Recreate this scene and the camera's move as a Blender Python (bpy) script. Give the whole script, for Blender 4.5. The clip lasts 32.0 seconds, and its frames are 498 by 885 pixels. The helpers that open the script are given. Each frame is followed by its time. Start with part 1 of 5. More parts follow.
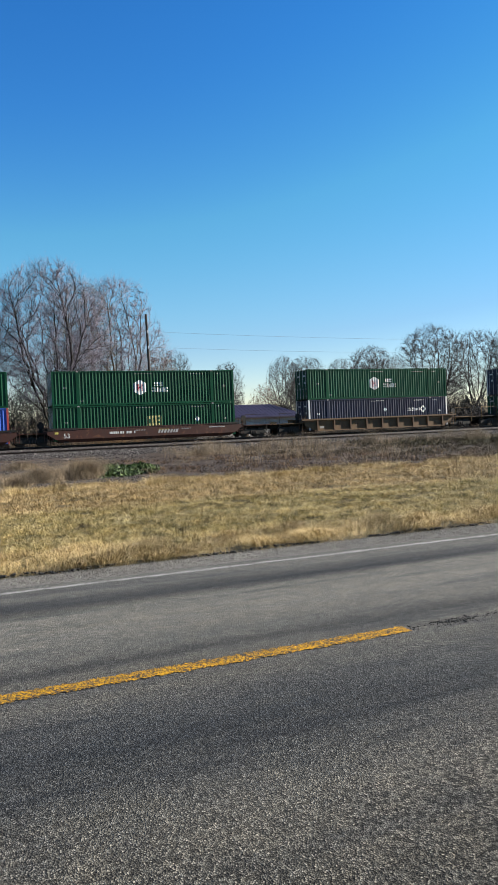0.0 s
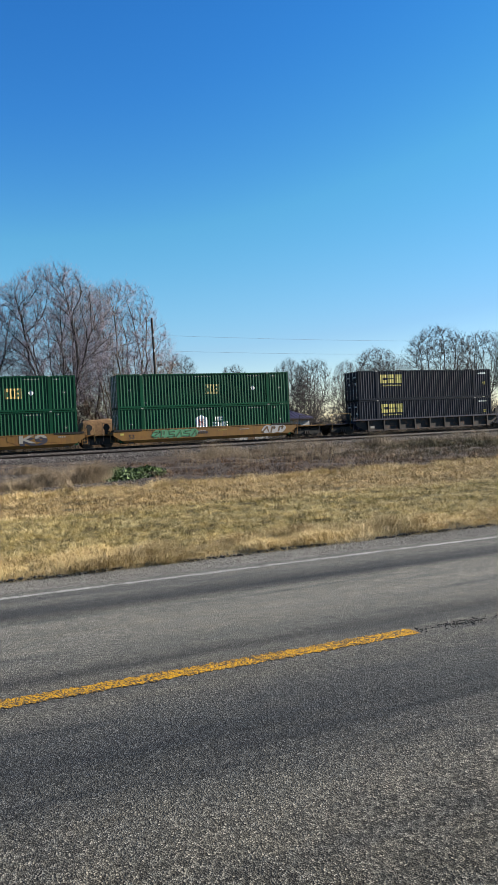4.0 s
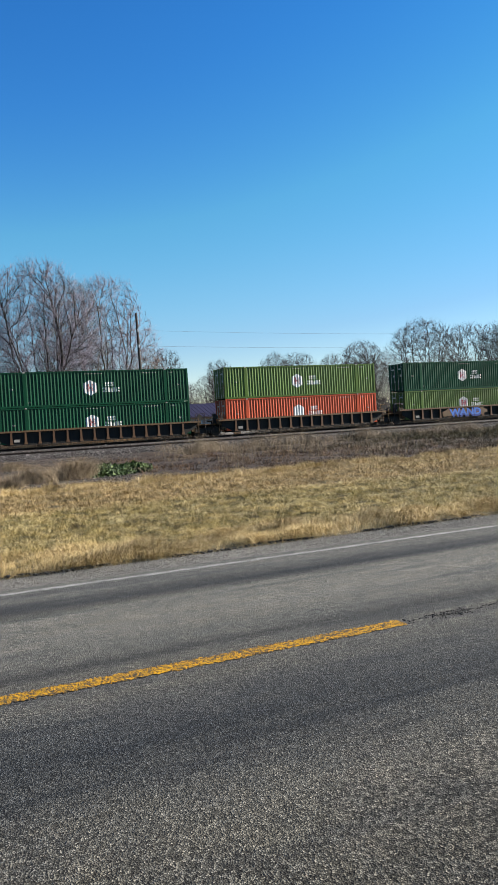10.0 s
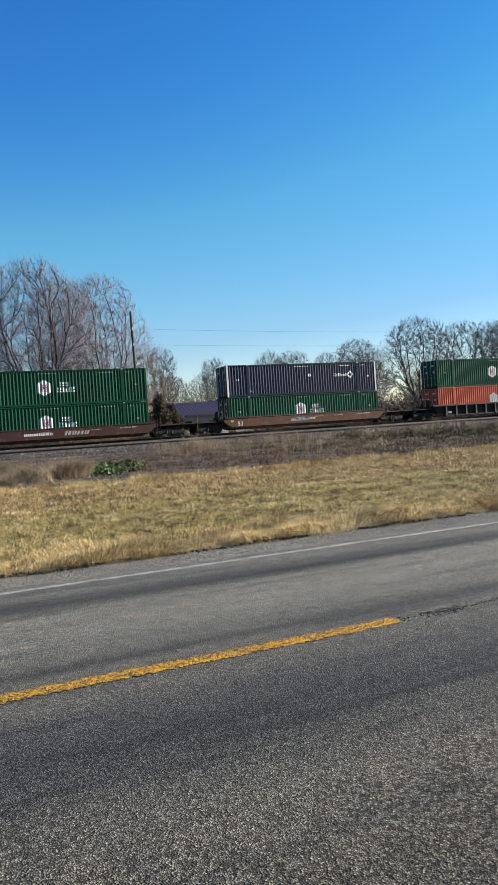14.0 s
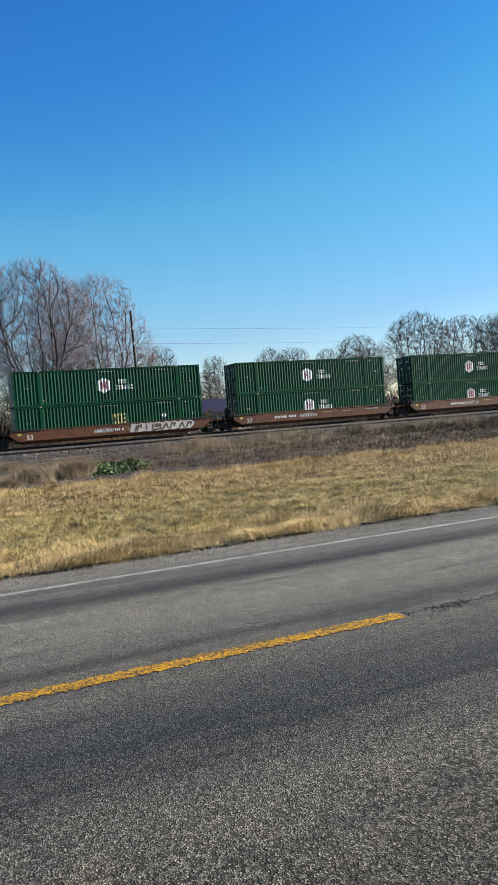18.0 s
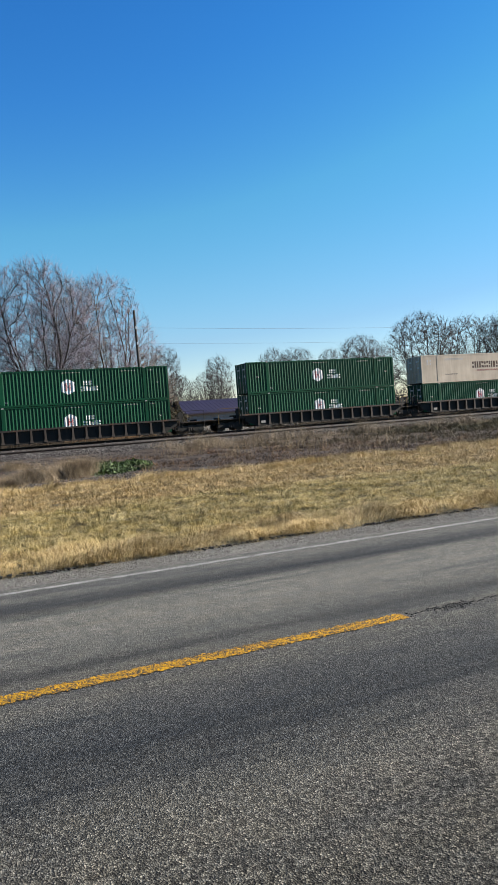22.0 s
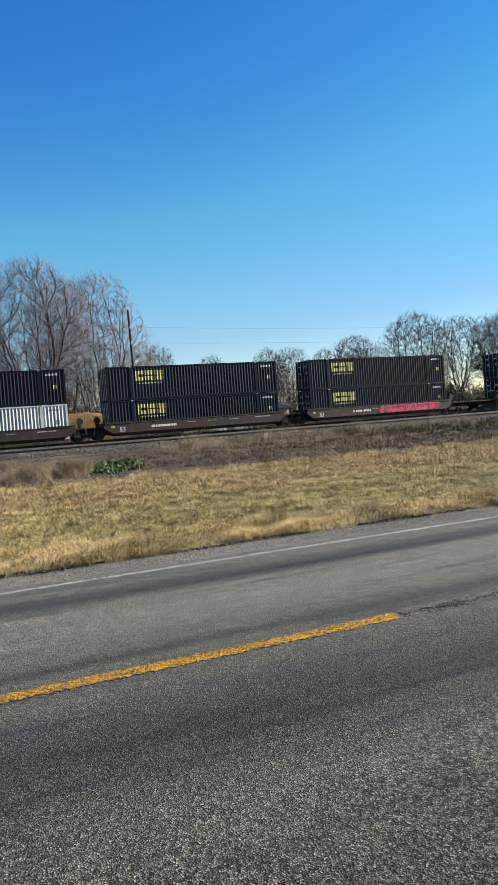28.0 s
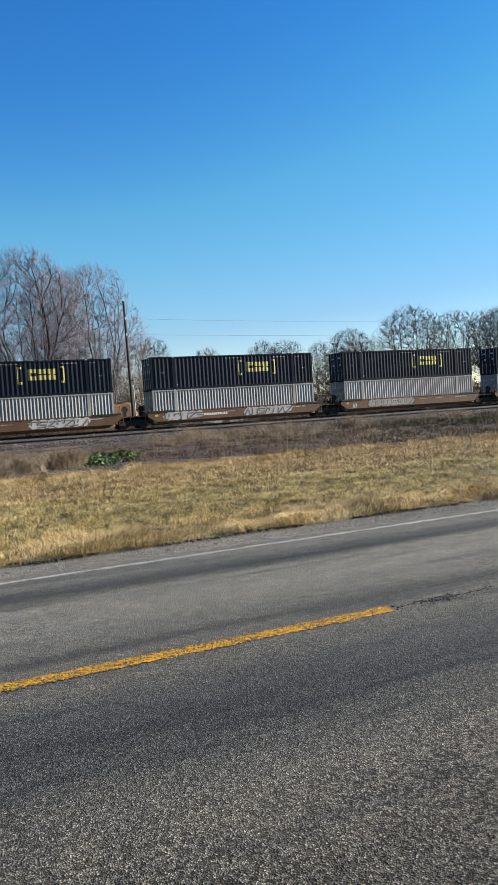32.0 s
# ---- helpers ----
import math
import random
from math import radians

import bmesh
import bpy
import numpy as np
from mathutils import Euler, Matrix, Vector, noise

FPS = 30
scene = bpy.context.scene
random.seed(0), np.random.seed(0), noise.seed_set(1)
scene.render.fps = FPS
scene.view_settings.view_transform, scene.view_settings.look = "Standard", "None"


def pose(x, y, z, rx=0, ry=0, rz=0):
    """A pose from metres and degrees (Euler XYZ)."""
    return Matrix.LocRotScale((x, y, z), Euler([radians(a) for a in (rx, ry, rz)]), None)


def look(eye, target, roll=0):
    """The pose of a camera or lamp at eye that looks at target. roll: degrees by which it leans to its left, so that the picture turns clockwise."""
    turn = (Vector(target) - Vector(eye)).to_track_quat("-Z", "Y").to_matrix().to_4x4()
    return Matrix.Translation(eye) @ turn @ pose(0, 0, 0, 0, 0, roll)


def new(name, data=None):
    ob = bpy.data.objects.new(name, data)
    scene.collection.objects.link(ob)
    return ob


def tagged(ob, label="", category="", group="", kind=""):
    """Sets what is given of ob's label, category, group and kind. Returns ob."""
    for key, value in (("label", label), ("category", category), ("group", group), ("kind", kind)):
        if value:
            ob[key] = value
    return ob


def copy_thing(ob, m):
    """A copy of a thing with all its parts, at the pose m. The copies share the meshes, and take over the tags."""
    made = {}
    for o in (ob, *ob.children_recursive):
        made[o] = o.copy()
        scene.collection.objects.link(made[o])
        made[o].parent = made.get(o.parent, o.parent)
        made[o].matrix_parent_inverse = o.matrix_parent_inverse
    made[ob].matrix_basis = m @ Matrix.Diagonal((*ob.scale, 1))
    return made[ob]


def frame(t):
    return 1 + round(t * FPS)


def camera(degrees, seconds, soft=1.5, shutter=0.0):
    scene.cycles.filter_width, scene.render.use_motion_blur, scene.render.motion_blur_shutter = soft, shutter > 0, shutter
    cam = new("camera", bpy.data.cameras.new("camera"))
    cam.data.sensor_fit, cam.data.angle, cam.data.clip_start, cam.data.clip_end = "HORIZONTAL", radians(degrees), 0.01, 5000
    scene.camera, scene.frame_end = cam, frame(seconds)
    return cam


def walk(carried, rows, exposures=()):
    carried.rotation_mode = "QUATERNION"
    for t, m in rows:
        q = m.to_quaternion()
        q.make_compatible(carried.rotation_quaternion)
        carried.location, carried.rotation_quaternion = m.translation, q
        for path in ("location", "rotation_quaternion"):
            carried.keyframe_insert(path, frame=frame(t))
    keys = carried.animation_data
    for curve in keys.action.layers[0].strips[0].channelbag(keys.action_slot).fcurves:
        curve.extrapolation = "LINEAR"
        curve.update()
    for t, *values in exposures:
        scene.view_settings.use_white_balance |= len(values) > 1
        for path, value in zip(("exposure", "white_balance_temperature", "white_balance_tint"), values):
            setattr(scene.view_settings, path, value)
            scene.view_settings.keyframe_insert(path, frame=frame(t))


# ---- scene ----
# The track and the road run along x; y points away from the road over the tracks.
EYE = (0.0, 0.0, 1.67)
cam = camera(37.06, 32.0, soft=1.35)


def aim(yaw, pitch, roll):
    a, p = radians(yaw), radians(pitch)
    way = Vector((math.sin(a) * math.cos(p), math.cos(a) * math.cos(p), math.sin(p)))
    return look(EYE, Vector(EYE) + way * 10, roll)


walk(cam, [
    (0.0, aim(23.25, -1.05, -2.43)), (0.5, aim(23.26, -0.97, -2.43)), (1.0, aim(23.18, -0.93, -2.52)),
    (1.5, aim(23.11, -0.78, -2.56)), (2.0, aim(22.99, -0.71, -2.54)), (2.5, aim(22.96, -0.65, -2.58)),
    (3.0, aim(22.78, -0.75, -2.60)), (3.5, aim(22.74, -0.79, -2.69)), (5.5, aim(22.99, -0.92, -3.06)),
    (6.0, aim(23.05, -0.91, -3.19)), (6.5, aim(23.10, -0.94, -3.28)), (7.0, aim(23.06, -0.99, -3.39)),
    (7.5, aim(23.25, -0.99, -3.44)), (8.0, aim(23.40, -0.99, -3.35)), (8.5, aim(23.36, -0.98, -3.21)),
    (9.0, aim(23.36, -1.04, -3.20)), (9.5, aim(23.41, -1.13, -3.26)), (10.0, aim(23.81, -1.31, -3.45)),
    (10.5, aim(23.95, -1.29, -3.51)), (11.0, aim(23.96, -1.35, -3.47)), (11.5, aim(23.94, -1.39, -3.53)),
    (12.0, aim(23.97, -1.44, -3.66)), (12.5, aim(23.99, -1.46, -3.69)), (13.0, aim(24.16, -1.45, -3.65)),
    (13.5, aim(24.17, -1.40, -3.64)), (14.0, aim(24.19, -1.46, -3.60)), (14.5, aim(24.22, -1.52, -3.64)),
    (16.5, aim(24.14, -1.73, -4.15)), (17.0, aim(24.26, -1.74, -4.22)), (17.5, aim(24.18, -1.65, -4.31)),
    (18.0, aim(24.02, -1.65, -4.45)), (18.5, aim(23.93, -1.62, -4.51)), (19.0, aim(23.85, -1.63, -4.50)),
    (19.5, aim(23.82, -1.64, -4.34)), (20.0, aim(24.00, -1.58, -4.22)), (20.5, aim(23.91, -1.59, -4.15)),
    (21.0, aim(23.78, -1.62, -4.12)), (21.5, aim(23.66, -1.64, -4.16)), (22.0, aim(23.80, -1.63, -4.28)),
    (22.5, aim(24.20, -1.62, -4.31)), (23.0, aim(24.17, -1.65, -4.43)), (23.5, aim(24.18, -1.64, -4.46)),
    (24.0, aim(24.19, -1.61, -4.40)), (24.5, aim(24.03, -1.64, -4.28)), (25.0, aim(24.00, -1.64, -4.31)),
    (25.5, aim(23.97, -1.53, -4.26)), (27.5, aim(24.25, -1.62, -4.16)), (28.0, aim(24.25, -1.68, -4.22)),
    (28.5, aim(24.22, -1.75, -4.20)), (29.0, aim(24.26, -1.79, -4.18)), (29.5, aim(24.33, -1.93, -4.24)),
    (30.0, aim(24.40, -1.98, -4.13)), (30.5, aim(24.40, -2.06, -4.02)), (31.0, aim(24.51, -2.11, -3.80)),
    (31.5, aim(24.56, -2.24, -3.76)), (32.0, aim(24.62, -2.27, -3.75))])

# ---- light ----
SUN_ELEV, SUN_AZ = 27.0, 101.0   # degrees above the horizon; clockwise from +y
world = bpy.data.worlds.new("sky")
scene.world = world
world.use_nodes = True
wn = world.node_tree
sky = wn.nodes.new("ShaderNodeTexSky")
sky.sky_type, sky.sun_disc = "NISHITA", False
sky.sun_elevation, sky.sun_rotation = radians(SUN_ELEV), radians(SUN_AZ)
sky.altitude, sky.air_density, sky.dust_density, sky.ozone_density = 200, 1.0, 0.0, 3.2
deep = wn.nodes.new("ShaderNodeHueSaturation")
deep.inputs["Hue"].default_value = 0.496
deep.inputs["Saturation"].default_value = 1.3
wn.links.new(sky.outputs[0], deep.inputs["Color"])
grey = wn.nodes.new("ShaderNodeRGBToBW")      # a clear winter sky: deeper aloft, paler low down than the model
wn.links.new(deep.outputs[0], grey.inputs[0])
span = wn.nodes.new("ShaderNodeMapRange")
span.inputs["From Max"].default_value = 5.0
wn.links.new(grey.outputs[0], span.inputs["Value"])
cast = wn.nodes.new("ShaderNodeValToRGB")
for _ in range(3):
    cast.color_ramp.elements.new(0.5)
for e, (p, c) in zip(cast.color_ramp.elements, [(0.20, (0.74, 0.88, 1.15)), (0.27, (0.80, 0.95, 1.13)), (0.40, (1.12, 1.15, 1.0)), (0.54, (1.10, 1.04, 0.94)), (0.78, (0.98, 0.86, 0.86))]):
    e.position, e.color = p, (*c, 1)
wn.links.new(span.outputs[0], cast.inputs[0])
even = wn.nodes.new("ShaderNodeMix")
even.data_type, even.blend_type = "RGBA", "MULTIPLY"
even.inputs["Factor"].default_value = 1.0
wn.links.new(deep.outputs[0], even.inputs["A"])
wn.links.new(cast.outputs[0], even.inputs["B"])
wn.links.new(even.outputs["Result"], wn.nodes["Background"].inputs[0])
wn.nodes["Background"].inputs[1].default_value = 0.046
sun = new("sun", bpy.data.lights.new("sun", "SUN"))
sun.data.energy, sun.data.angle, sun.data.color = 5.0, radians(0.53), (1.0, 0.93, 0.82)
sa, se = radians(SUN_AZ), radians(SUN_ELEV)
sun.matrix_world = look((30, 20, 60), Vector((30, 20, 60)) - Vector((math.sin(sa) * math.cos(se), math.cos(sa) * math.cos(se), math.sin(se))))
scene.view_settings.exposure = 1.92


# ---- materials ----
def nodes(name, rough=0.7, metal=0.0, spec=0.5):
    mat = bpy.data.materials.new(name)
    mat.use_nodes = True
    nt = mat.node_tree
    b = nt.nodes["Principled BSDF"]
    b.inputs["Roughness"].default_value = rough
    b.inputs["Metallic"].default_value = metal
    b.inputs["Specular IOR Level"].default_value = spec
    return mat, nt, b


def noise_node(nt, scale, detail=4.0, stretch=None, rough=0.6):
    tc = nt.nodes.new("ShaderNodeTexCoord")
    n = nt.nodes.new("ShaderNodeTexNoise")
    n.inputs["Scale"].default_value, n.inputs["Detail"].default_value = scale, detail
    n.inputs["Roughness"].default_value = rough
    if stretch:
        mp = nt.nodes.new("ShaderNodeMapping")
        mp.inputs["Scale"].default_value = stretch
        nt.links.new(tc.outputs["Object"], mp.inputs["Vector"])
        nt.links.new(mp.outputs[0], n.inputs["Vector"])
    else:
        nt.links.new(tc.outputs["Object"], n.inputs["Vector"])
    return n.outputs["Fac"]


def ramp(nt, fac, stops):
    r = nt.nodes.new("ShaderNodeValToRGB")
    while len(r.color_ramp.elements) < len(stops):
        r.color_ramp.elements.new(0.5)
    for e, (p, c) in zip(r.color_ramp.elements, stops):
        e.position = p
        e.color = (*c, 1) if len(c) == 3 else c
    nt.links.new(fac, r.inputs[0])
    return r.outputs[0]


def mix(nt, fac, a, b, how="MIX"):
    m = nt.nodes.new("ShaderNodeMix")
    m.data_type, m.blend_type = "RGBA", how
    for sock, v in ((m.inputs["Factor"], fac), (m.inputs["A"], a), (m.inputs["B"], b)):
        if isinstance(v, bpy.types.NodeSocket):
            nt.links.new(v, sock)
        elif isinstance(v, (int, float)):
            sock.default_value = v
        else:
            sock.default_value = (*v, 1)
    return m.outputs["Result"]


def bump(nt, b, height, strength=0.3, dist=0.02):
    n = nt.nodes.new("ShaderNodeBump")
    n.inputs["Strength"].default_value, n.inputs["Distance"].default_value = strength, dist
    nt.links.new(height, n.inputs["Height"])
    nt.links.new(n.outputs[0], b.inputs["Normal"])


def g(v):
    return (v, v, v)


def paint(name, col, rough=0.45, grime=0.35, dirt=(0.042, 0.035, 0.028), metal=0.0, rust=0.0, gloss=0.25):
    """Vehicle paint with streaks of road dirt and faded patches."""
    mat, nt, b = nodes(name, rough, metal, gloss)
    streak = ramp(nt, noise_node(nt, 1.0, 5, (2.2, 2.2, 0.25)), [(0.42, g(0)), (0.75, g(1))])
    fade = ramp(nt, noise_node(nt, 0.5, 3), [(0.3, g(0.82)), (0.7, g(1.12))])
    base = mix(nt, 1.0, col, fade, "MULTIPLY")
    info = nt.nodes.new("ShaderNodeObjectInfo")
    vary = ramp(nt, info.outputs["Random"], [(0.0, g(0.86)), (1.0, g(1.1))])
    base = mix(nt, 1.0, base, vary, "MULTIPLY")
    k = nt.nodes.new("ShaderNodeMath")
    k.operation = "MULTIPLY"
    k.inputs[1].default_value = grime
    nt.links.new(streak, k.inputs[0])
    base = mix(nt, k.outputs[0], base, dirt)
    if rust:
        spot = ramp(nt, noise_node(nt, 2.6, 8), [(0.60 - 0.2 * rust, g(0)), (0.74, g(1))])
        base = mix(nt, spot, base, (0.11, 0.045, 0.02))
    nt.links.new(base, b.inputs["Base Color"])
    return mat


def stuff_mat(name, stops, rough=0.8, big=None, tuft=None):
    """Colour per loose piece, drifting over the ground in large patches; tuft paints shade between clumps as dark
    spots, with paler spots beside.
    """
    mat, nt, b = nodes(name, rough, 0, 0.3)
    geo = nt.nodes.new("ShaderNodeNewGeometry")
    col = ramp(nt, geo.outputs["Random Per Island"], stops)
    if big:
        patch = ramp(nt, noise_node(nt, big[0], 4), [(big[1], g(0)), (big[2], g(1))])
        col = mix(nt, patch, col, mix(nt, 1.0, col, big[3], "MULTIPLY"))
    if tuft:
        # low noise multiplies the colour down, as shade between tufts would
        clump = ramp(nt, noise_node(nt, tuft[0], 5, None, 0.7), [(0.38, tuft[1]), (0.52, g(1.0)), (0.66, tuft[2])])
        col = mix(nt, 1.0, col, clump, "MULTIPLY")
    nt.links.new(col, b.inputs["Base Color"])
    return mat


def chips(nt, scale, stops, gap):
    """Stone chips: a colour for each cell, with dark tar between."""
    tc = nt.nodes.new("ShaderNodeTexCoord")
    out = []
    for feature in ("F1", "DISTANCE_TO_EDGE"):
        v = nt.nodes.new("ShaderNodeTexVoronoi")
        v.feature = feature
        v.inputs["Scale"].default_value = scale
        nt.links.new(tc.outputs["Object"], v.inputs["Vector"])
        out.append(v)
    sep = nt.nodes.new("ShaderNodeSeparateColor")
    nt.links.new(out[0].outputs["Color"], sep.inputs[0])
    col = ramp(nt, sep.outputs[0], stops)
    edge = ramp(nt, out[1].outputs["Distance"], [(gap * 0.3, g(0.12)), (gap, g(1))])
    return mix(nt, 1.0, col, edge, "MULTIPLY"), out[0].outputs["Distance"]


def asphalt_mat():
    """Chip seal: pale and dark chips in tar, ravelled in patches into pits whose shade is painted near-black, with
    tar-dark wheel tracks along the lanes.
    """
    mat, nt, b = nodes("chip_seal_asphalt", 0.9, 0, 0.1)
    stone, dist = chips(nt, 120.0, [(0.0, (0.022, 0.022, 0.021)), (0.3, (0.052, 0.052, 0.048)), (0.6, (0.078, 0.078, 0.071)), (0.85, (0.112, 0.110, 0.100)), (1.0, (0.165, 0.161, 0.148))], 0.10)
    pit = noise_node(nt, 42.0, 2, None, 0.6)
    worn = noise_node(nt, 0.9, 5, (0.6, 1.3, 1.0), 0.65)
    tc = nt.nodes.new("ShaderNodeTexCoord")
    sx = nt.nodes.new("ShaderNodeSeparateXYZ")
    nt.links.new(tc.outputs["Object"], sx.inputs[0])

    def calc(how, p, q, r=None):
        m = nt.nodes.new("ShaderNodeMath")
        m.operation = how
        for sock, v in zip(m.inputs, (p, q, r)):
            if isinstance(v, bpy.types.NodeSocket):
                nt.links.new(v, sock)
            elif v is not None:
                sock.default_value = v
        return m.outputs[0]
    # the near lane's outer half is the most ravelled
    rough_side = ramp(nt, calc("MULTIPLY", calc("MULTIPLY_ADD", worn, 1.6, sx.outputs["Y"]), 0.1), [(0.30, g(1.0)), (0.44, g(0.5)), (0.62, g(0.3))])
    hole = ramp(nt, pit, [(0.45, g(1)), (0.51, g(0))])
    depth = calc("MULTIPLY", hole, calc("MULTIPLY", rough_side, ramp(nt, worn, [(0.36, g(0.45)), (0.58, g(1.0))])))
    # the shade inside the pits is put into the colour as near-black
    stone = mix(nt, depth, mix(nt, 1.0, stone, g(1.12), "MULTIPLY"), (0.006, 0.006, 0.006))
    lane = calc("MULTIPLY_ADD", noise_node(nt, 0.55, 4, (0.35, 1.6, 1.0)), 0.5, sx.outputs["Y"])
    sc = nt.nodes.new("ShaderNodeMapRange")
    sc.inputs["From Min"].default_value, sc.inputs["From Max"].default_value = 1.5, 9.5
    nt.links.new(lane, sc.inputs["Value"])
    band = ramp(nt, sc.outputs[0], [(0.0, (0.66, 0.64, 0.60)), (0.12, (0.78, 0.76, 0.71)), (0.23, (1.10, 1.07, 1.02)), (0.285, (0.66, 0.68, 0.72)), (0.33, (0.33, 0.37, 0.45)), (0.375, (0.50, 0.54, 0.62)), (0.43, g(0.95)), (0.50, g(1.02)), (0.522, (0.46, 0.48, 0.52)),
                                    (0.55, g(1.12)), (0.63, (1.62, 1.60, 1.55)), (0.735, (1.62, 1.60, 1.55)), (0.76, g(0.8)), (0.785, (0.34, 0.37, 0.45)), (0.81, (0.62, 0.64, 0.68)), (0.85, g(1.25))])
    # the tracks fade and thicken along the road
    drift = ramp(nt, noise_node(nt, 0.8, 5, (0.28, 2.2, 1.0), 0.6), [(0.36, g(0.55)), (0.56, g(1.0))])
    band = mix(nt, drift, mix(nt, 0.55, band, g(0.95)), band)
    col = mix(nt, 1.0, stone, band, "MULTIPLY")
    smear = ramp(nt, noise_node(nt, 1.1, 6, (0.22, 3.0, 1.0), 0.6), [(0.36, (0.62, 0.65, 0.70)), (0.47, g(1.0)), (0.7, (1.12, 1.09, 1.03))])
    col = mix(nt, 1.0, col, smear, "MULTIPLY")
    col = mix(nt, 1.0, col, ramp(nt, noise_node(nt, 5.0, 5, None, 0.7), [(0.32, (0.80, 0.82, 0.85)), (0.68, (1.16, 1.13, 1.08))]), "MULTIPLY")
    nt.links.new(col, b.inputs["Base Color"])
    bump(nt, b, calc("MULTIPLY_ADD", depth, -1.0, dist), 0.45, 0.012)
    return mat


def line_mat(name, col, wear):
    """Road paint that has held on the tops of the chips and worn off in patches."""
    mat, nt, b = nodes(name, 0.8, 0, 0.1)
    fine = noise_node(nt, 85.0, 3, None, 0.6)
    worn = noise_node(nt, 3.0, 5, (1.0, 2.0, 1.0), 0.7)
    add = nt.nodes.new("ShaderNodeMath")
    add.operation = "MULTIPLY_ADD"
    add.inputs[1].default_value = 0.35
    nt.links.new(worn, add.inputs[0])
    nt.links.new(fine, add.inputs[2])
    hole = ramp(nt, add.outputs[0], [(wear + 0.175, g(0)), (wear + 0.225, g(1))])
    tone = ramp(nt, noise_node(nt, 14, 4), [(0.3, g(0.7)), (0.7, g(1.12))])
    nt.links.new(mix(nt, hole, (0.024, 0.023, 0.020), mix(nt, 1.0, col, tone, "MULTIPLY")), b.inputs["Base Color"])
    bump(nt, b, fine, 0.5, 0.012)
    return mat


def soil_mat(name, stops, scale):
    mat, nt, b = nodes(name, 0.95, 0, 0.2)
    n = noise_node(nt, scale, 8, None, 0.7)
    col = ramp(nt, n, stops)
    col = mix(nt, 1.0, col, ramp(nt, noise_node(nt, 0.35, 4), [(0.3, g(0.75)), (0.7, g(1.15))]), "MULTIPLY")
    nt.links.new(col, b.inputs["Base Color"])
    bump(nt, b, n, 0.8, 0.05)
    return mat


GREENER, PURPLER = (0.86, 0.89, 0.66), (0.94, 0.80, 0.66)
MAT = {}
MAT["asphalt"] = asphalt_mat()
MAT["yellow_line"] = line_mat("worn_yellow_road_paint", (0.33, 0.175, 0.005), 0.485)
MAT["white_line"] = line_mat("worn_white_road_paint", (0.25, 0.25, 0.24), 0.455)
# tar of the road joint; also the black of the turf rim's painted shade
MAT["tar"] = stuff_mat("crumbled_tar_and_rim_shade", [(0.0, (0.006, 0.006, 0.006)), (0.8, (0.02, 0.02, 0.019)), (1.0, (0.06, 0.058, 0.053))])
MAT["verge"] = soil_mat("dry_turf", [(0.32, (0.014, 0.013, 0.005)), (0.5, (0.045, 0.036, 0.013)), (0.7, (0.11, 0.08, 0.033))], 6.0)
MAT["bank"] = soil_mat("weedy_bank_soil", [(0.32, (0.007, 0.004, 0.003)), (0.55, (0.026, 0.016, 0.009)), (0.75, (0.066, 0.040, 0.021))], 2.5)
MAT["field"] = soil_mat("dead_field_grass", [(0.3, (0.033, 0.024, 0.012)), (0.7, (0.095, 0.067, 0.033))], 0.6)
MAT["ballast"] = soil_mat("crushed_stone", [(0.3, (0.009, 0.008, 0.008)), (0.5, (0.034, 0.030, 0.029)), (0.68, (0.085, 0.077, 0.073))], 7.0)
MAT["gravel"] = soil_mat("shoulder_gravel", [(0.32, (0.019, 0.018, 0.016)), (0.5, (0.081, 0.076, 0.069)), (0.66, (0.199, 0.190, 0.176))], 42.0)
MAT["stone"] = stuff_mat("ballast_stone", [(0.0, (0.014, 0.012, 0.012)), (0.5, (0.038, 0.033, 0.032)), (0.85, (0.075, 0.067, 0.065)), (1.0, (0.18, 0.165, 0.16))])
MAT["pebble"] = stuff_mat("limestone_pebble", [(0.0, (0.04, 0.038, 0.033)), (0.5, (0.11, 0.105, 0.094)), (1.0, (0.25, 0.24, 0.22))])
MAT["brush"] = stuff_mat("leafless_brush", [(0.0, (0.014, 0.013, 0.012)), (0.6, (0.030, 0.027, 0.026)), (1.0, (0.062, 0.053, 0.048))], 0.9)
# the last tuple's dark tone is painted shade between the grass clumps
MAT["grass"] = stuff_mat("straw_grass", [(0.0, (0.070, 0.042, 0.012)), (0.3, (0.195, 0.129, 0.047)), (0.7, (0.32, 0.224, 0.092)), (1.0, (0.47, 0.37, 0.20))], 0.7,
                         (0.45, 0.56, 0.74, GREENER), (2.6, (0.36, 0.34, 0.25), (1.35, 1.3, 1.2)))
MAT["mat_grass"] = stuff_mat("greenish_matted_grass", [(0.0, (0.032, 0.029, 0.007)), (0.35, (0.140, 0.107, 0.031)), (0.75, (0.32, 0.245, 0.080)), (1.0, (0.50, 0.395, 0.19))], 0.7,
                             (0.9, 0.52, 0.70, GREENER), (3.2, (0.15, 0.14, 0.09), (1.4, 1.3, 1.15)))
MAT["palestraw"] = stuff_mat("pale_flattened_straw", [(0.0, (0.26, 0.20, 0.08)), (0.5, (0.42, 0.34, 0.15)), (1.0, (0.58, 0.48, 0.25))], 0.7)
MAT["fringe"] = stuff_mat("roadside_grass", [(0.0, (0.130, 0.086, 0.028)), (0.5, (0.33, 0.235, 0.095)), (1.0, (0.50, 0.40, 0.225))], 0.7, (0.8, 0.55, 0.75, GREENER), (3.5, (0.8, 0.74, 0.58), (1.2, 1.17, 1.1)))
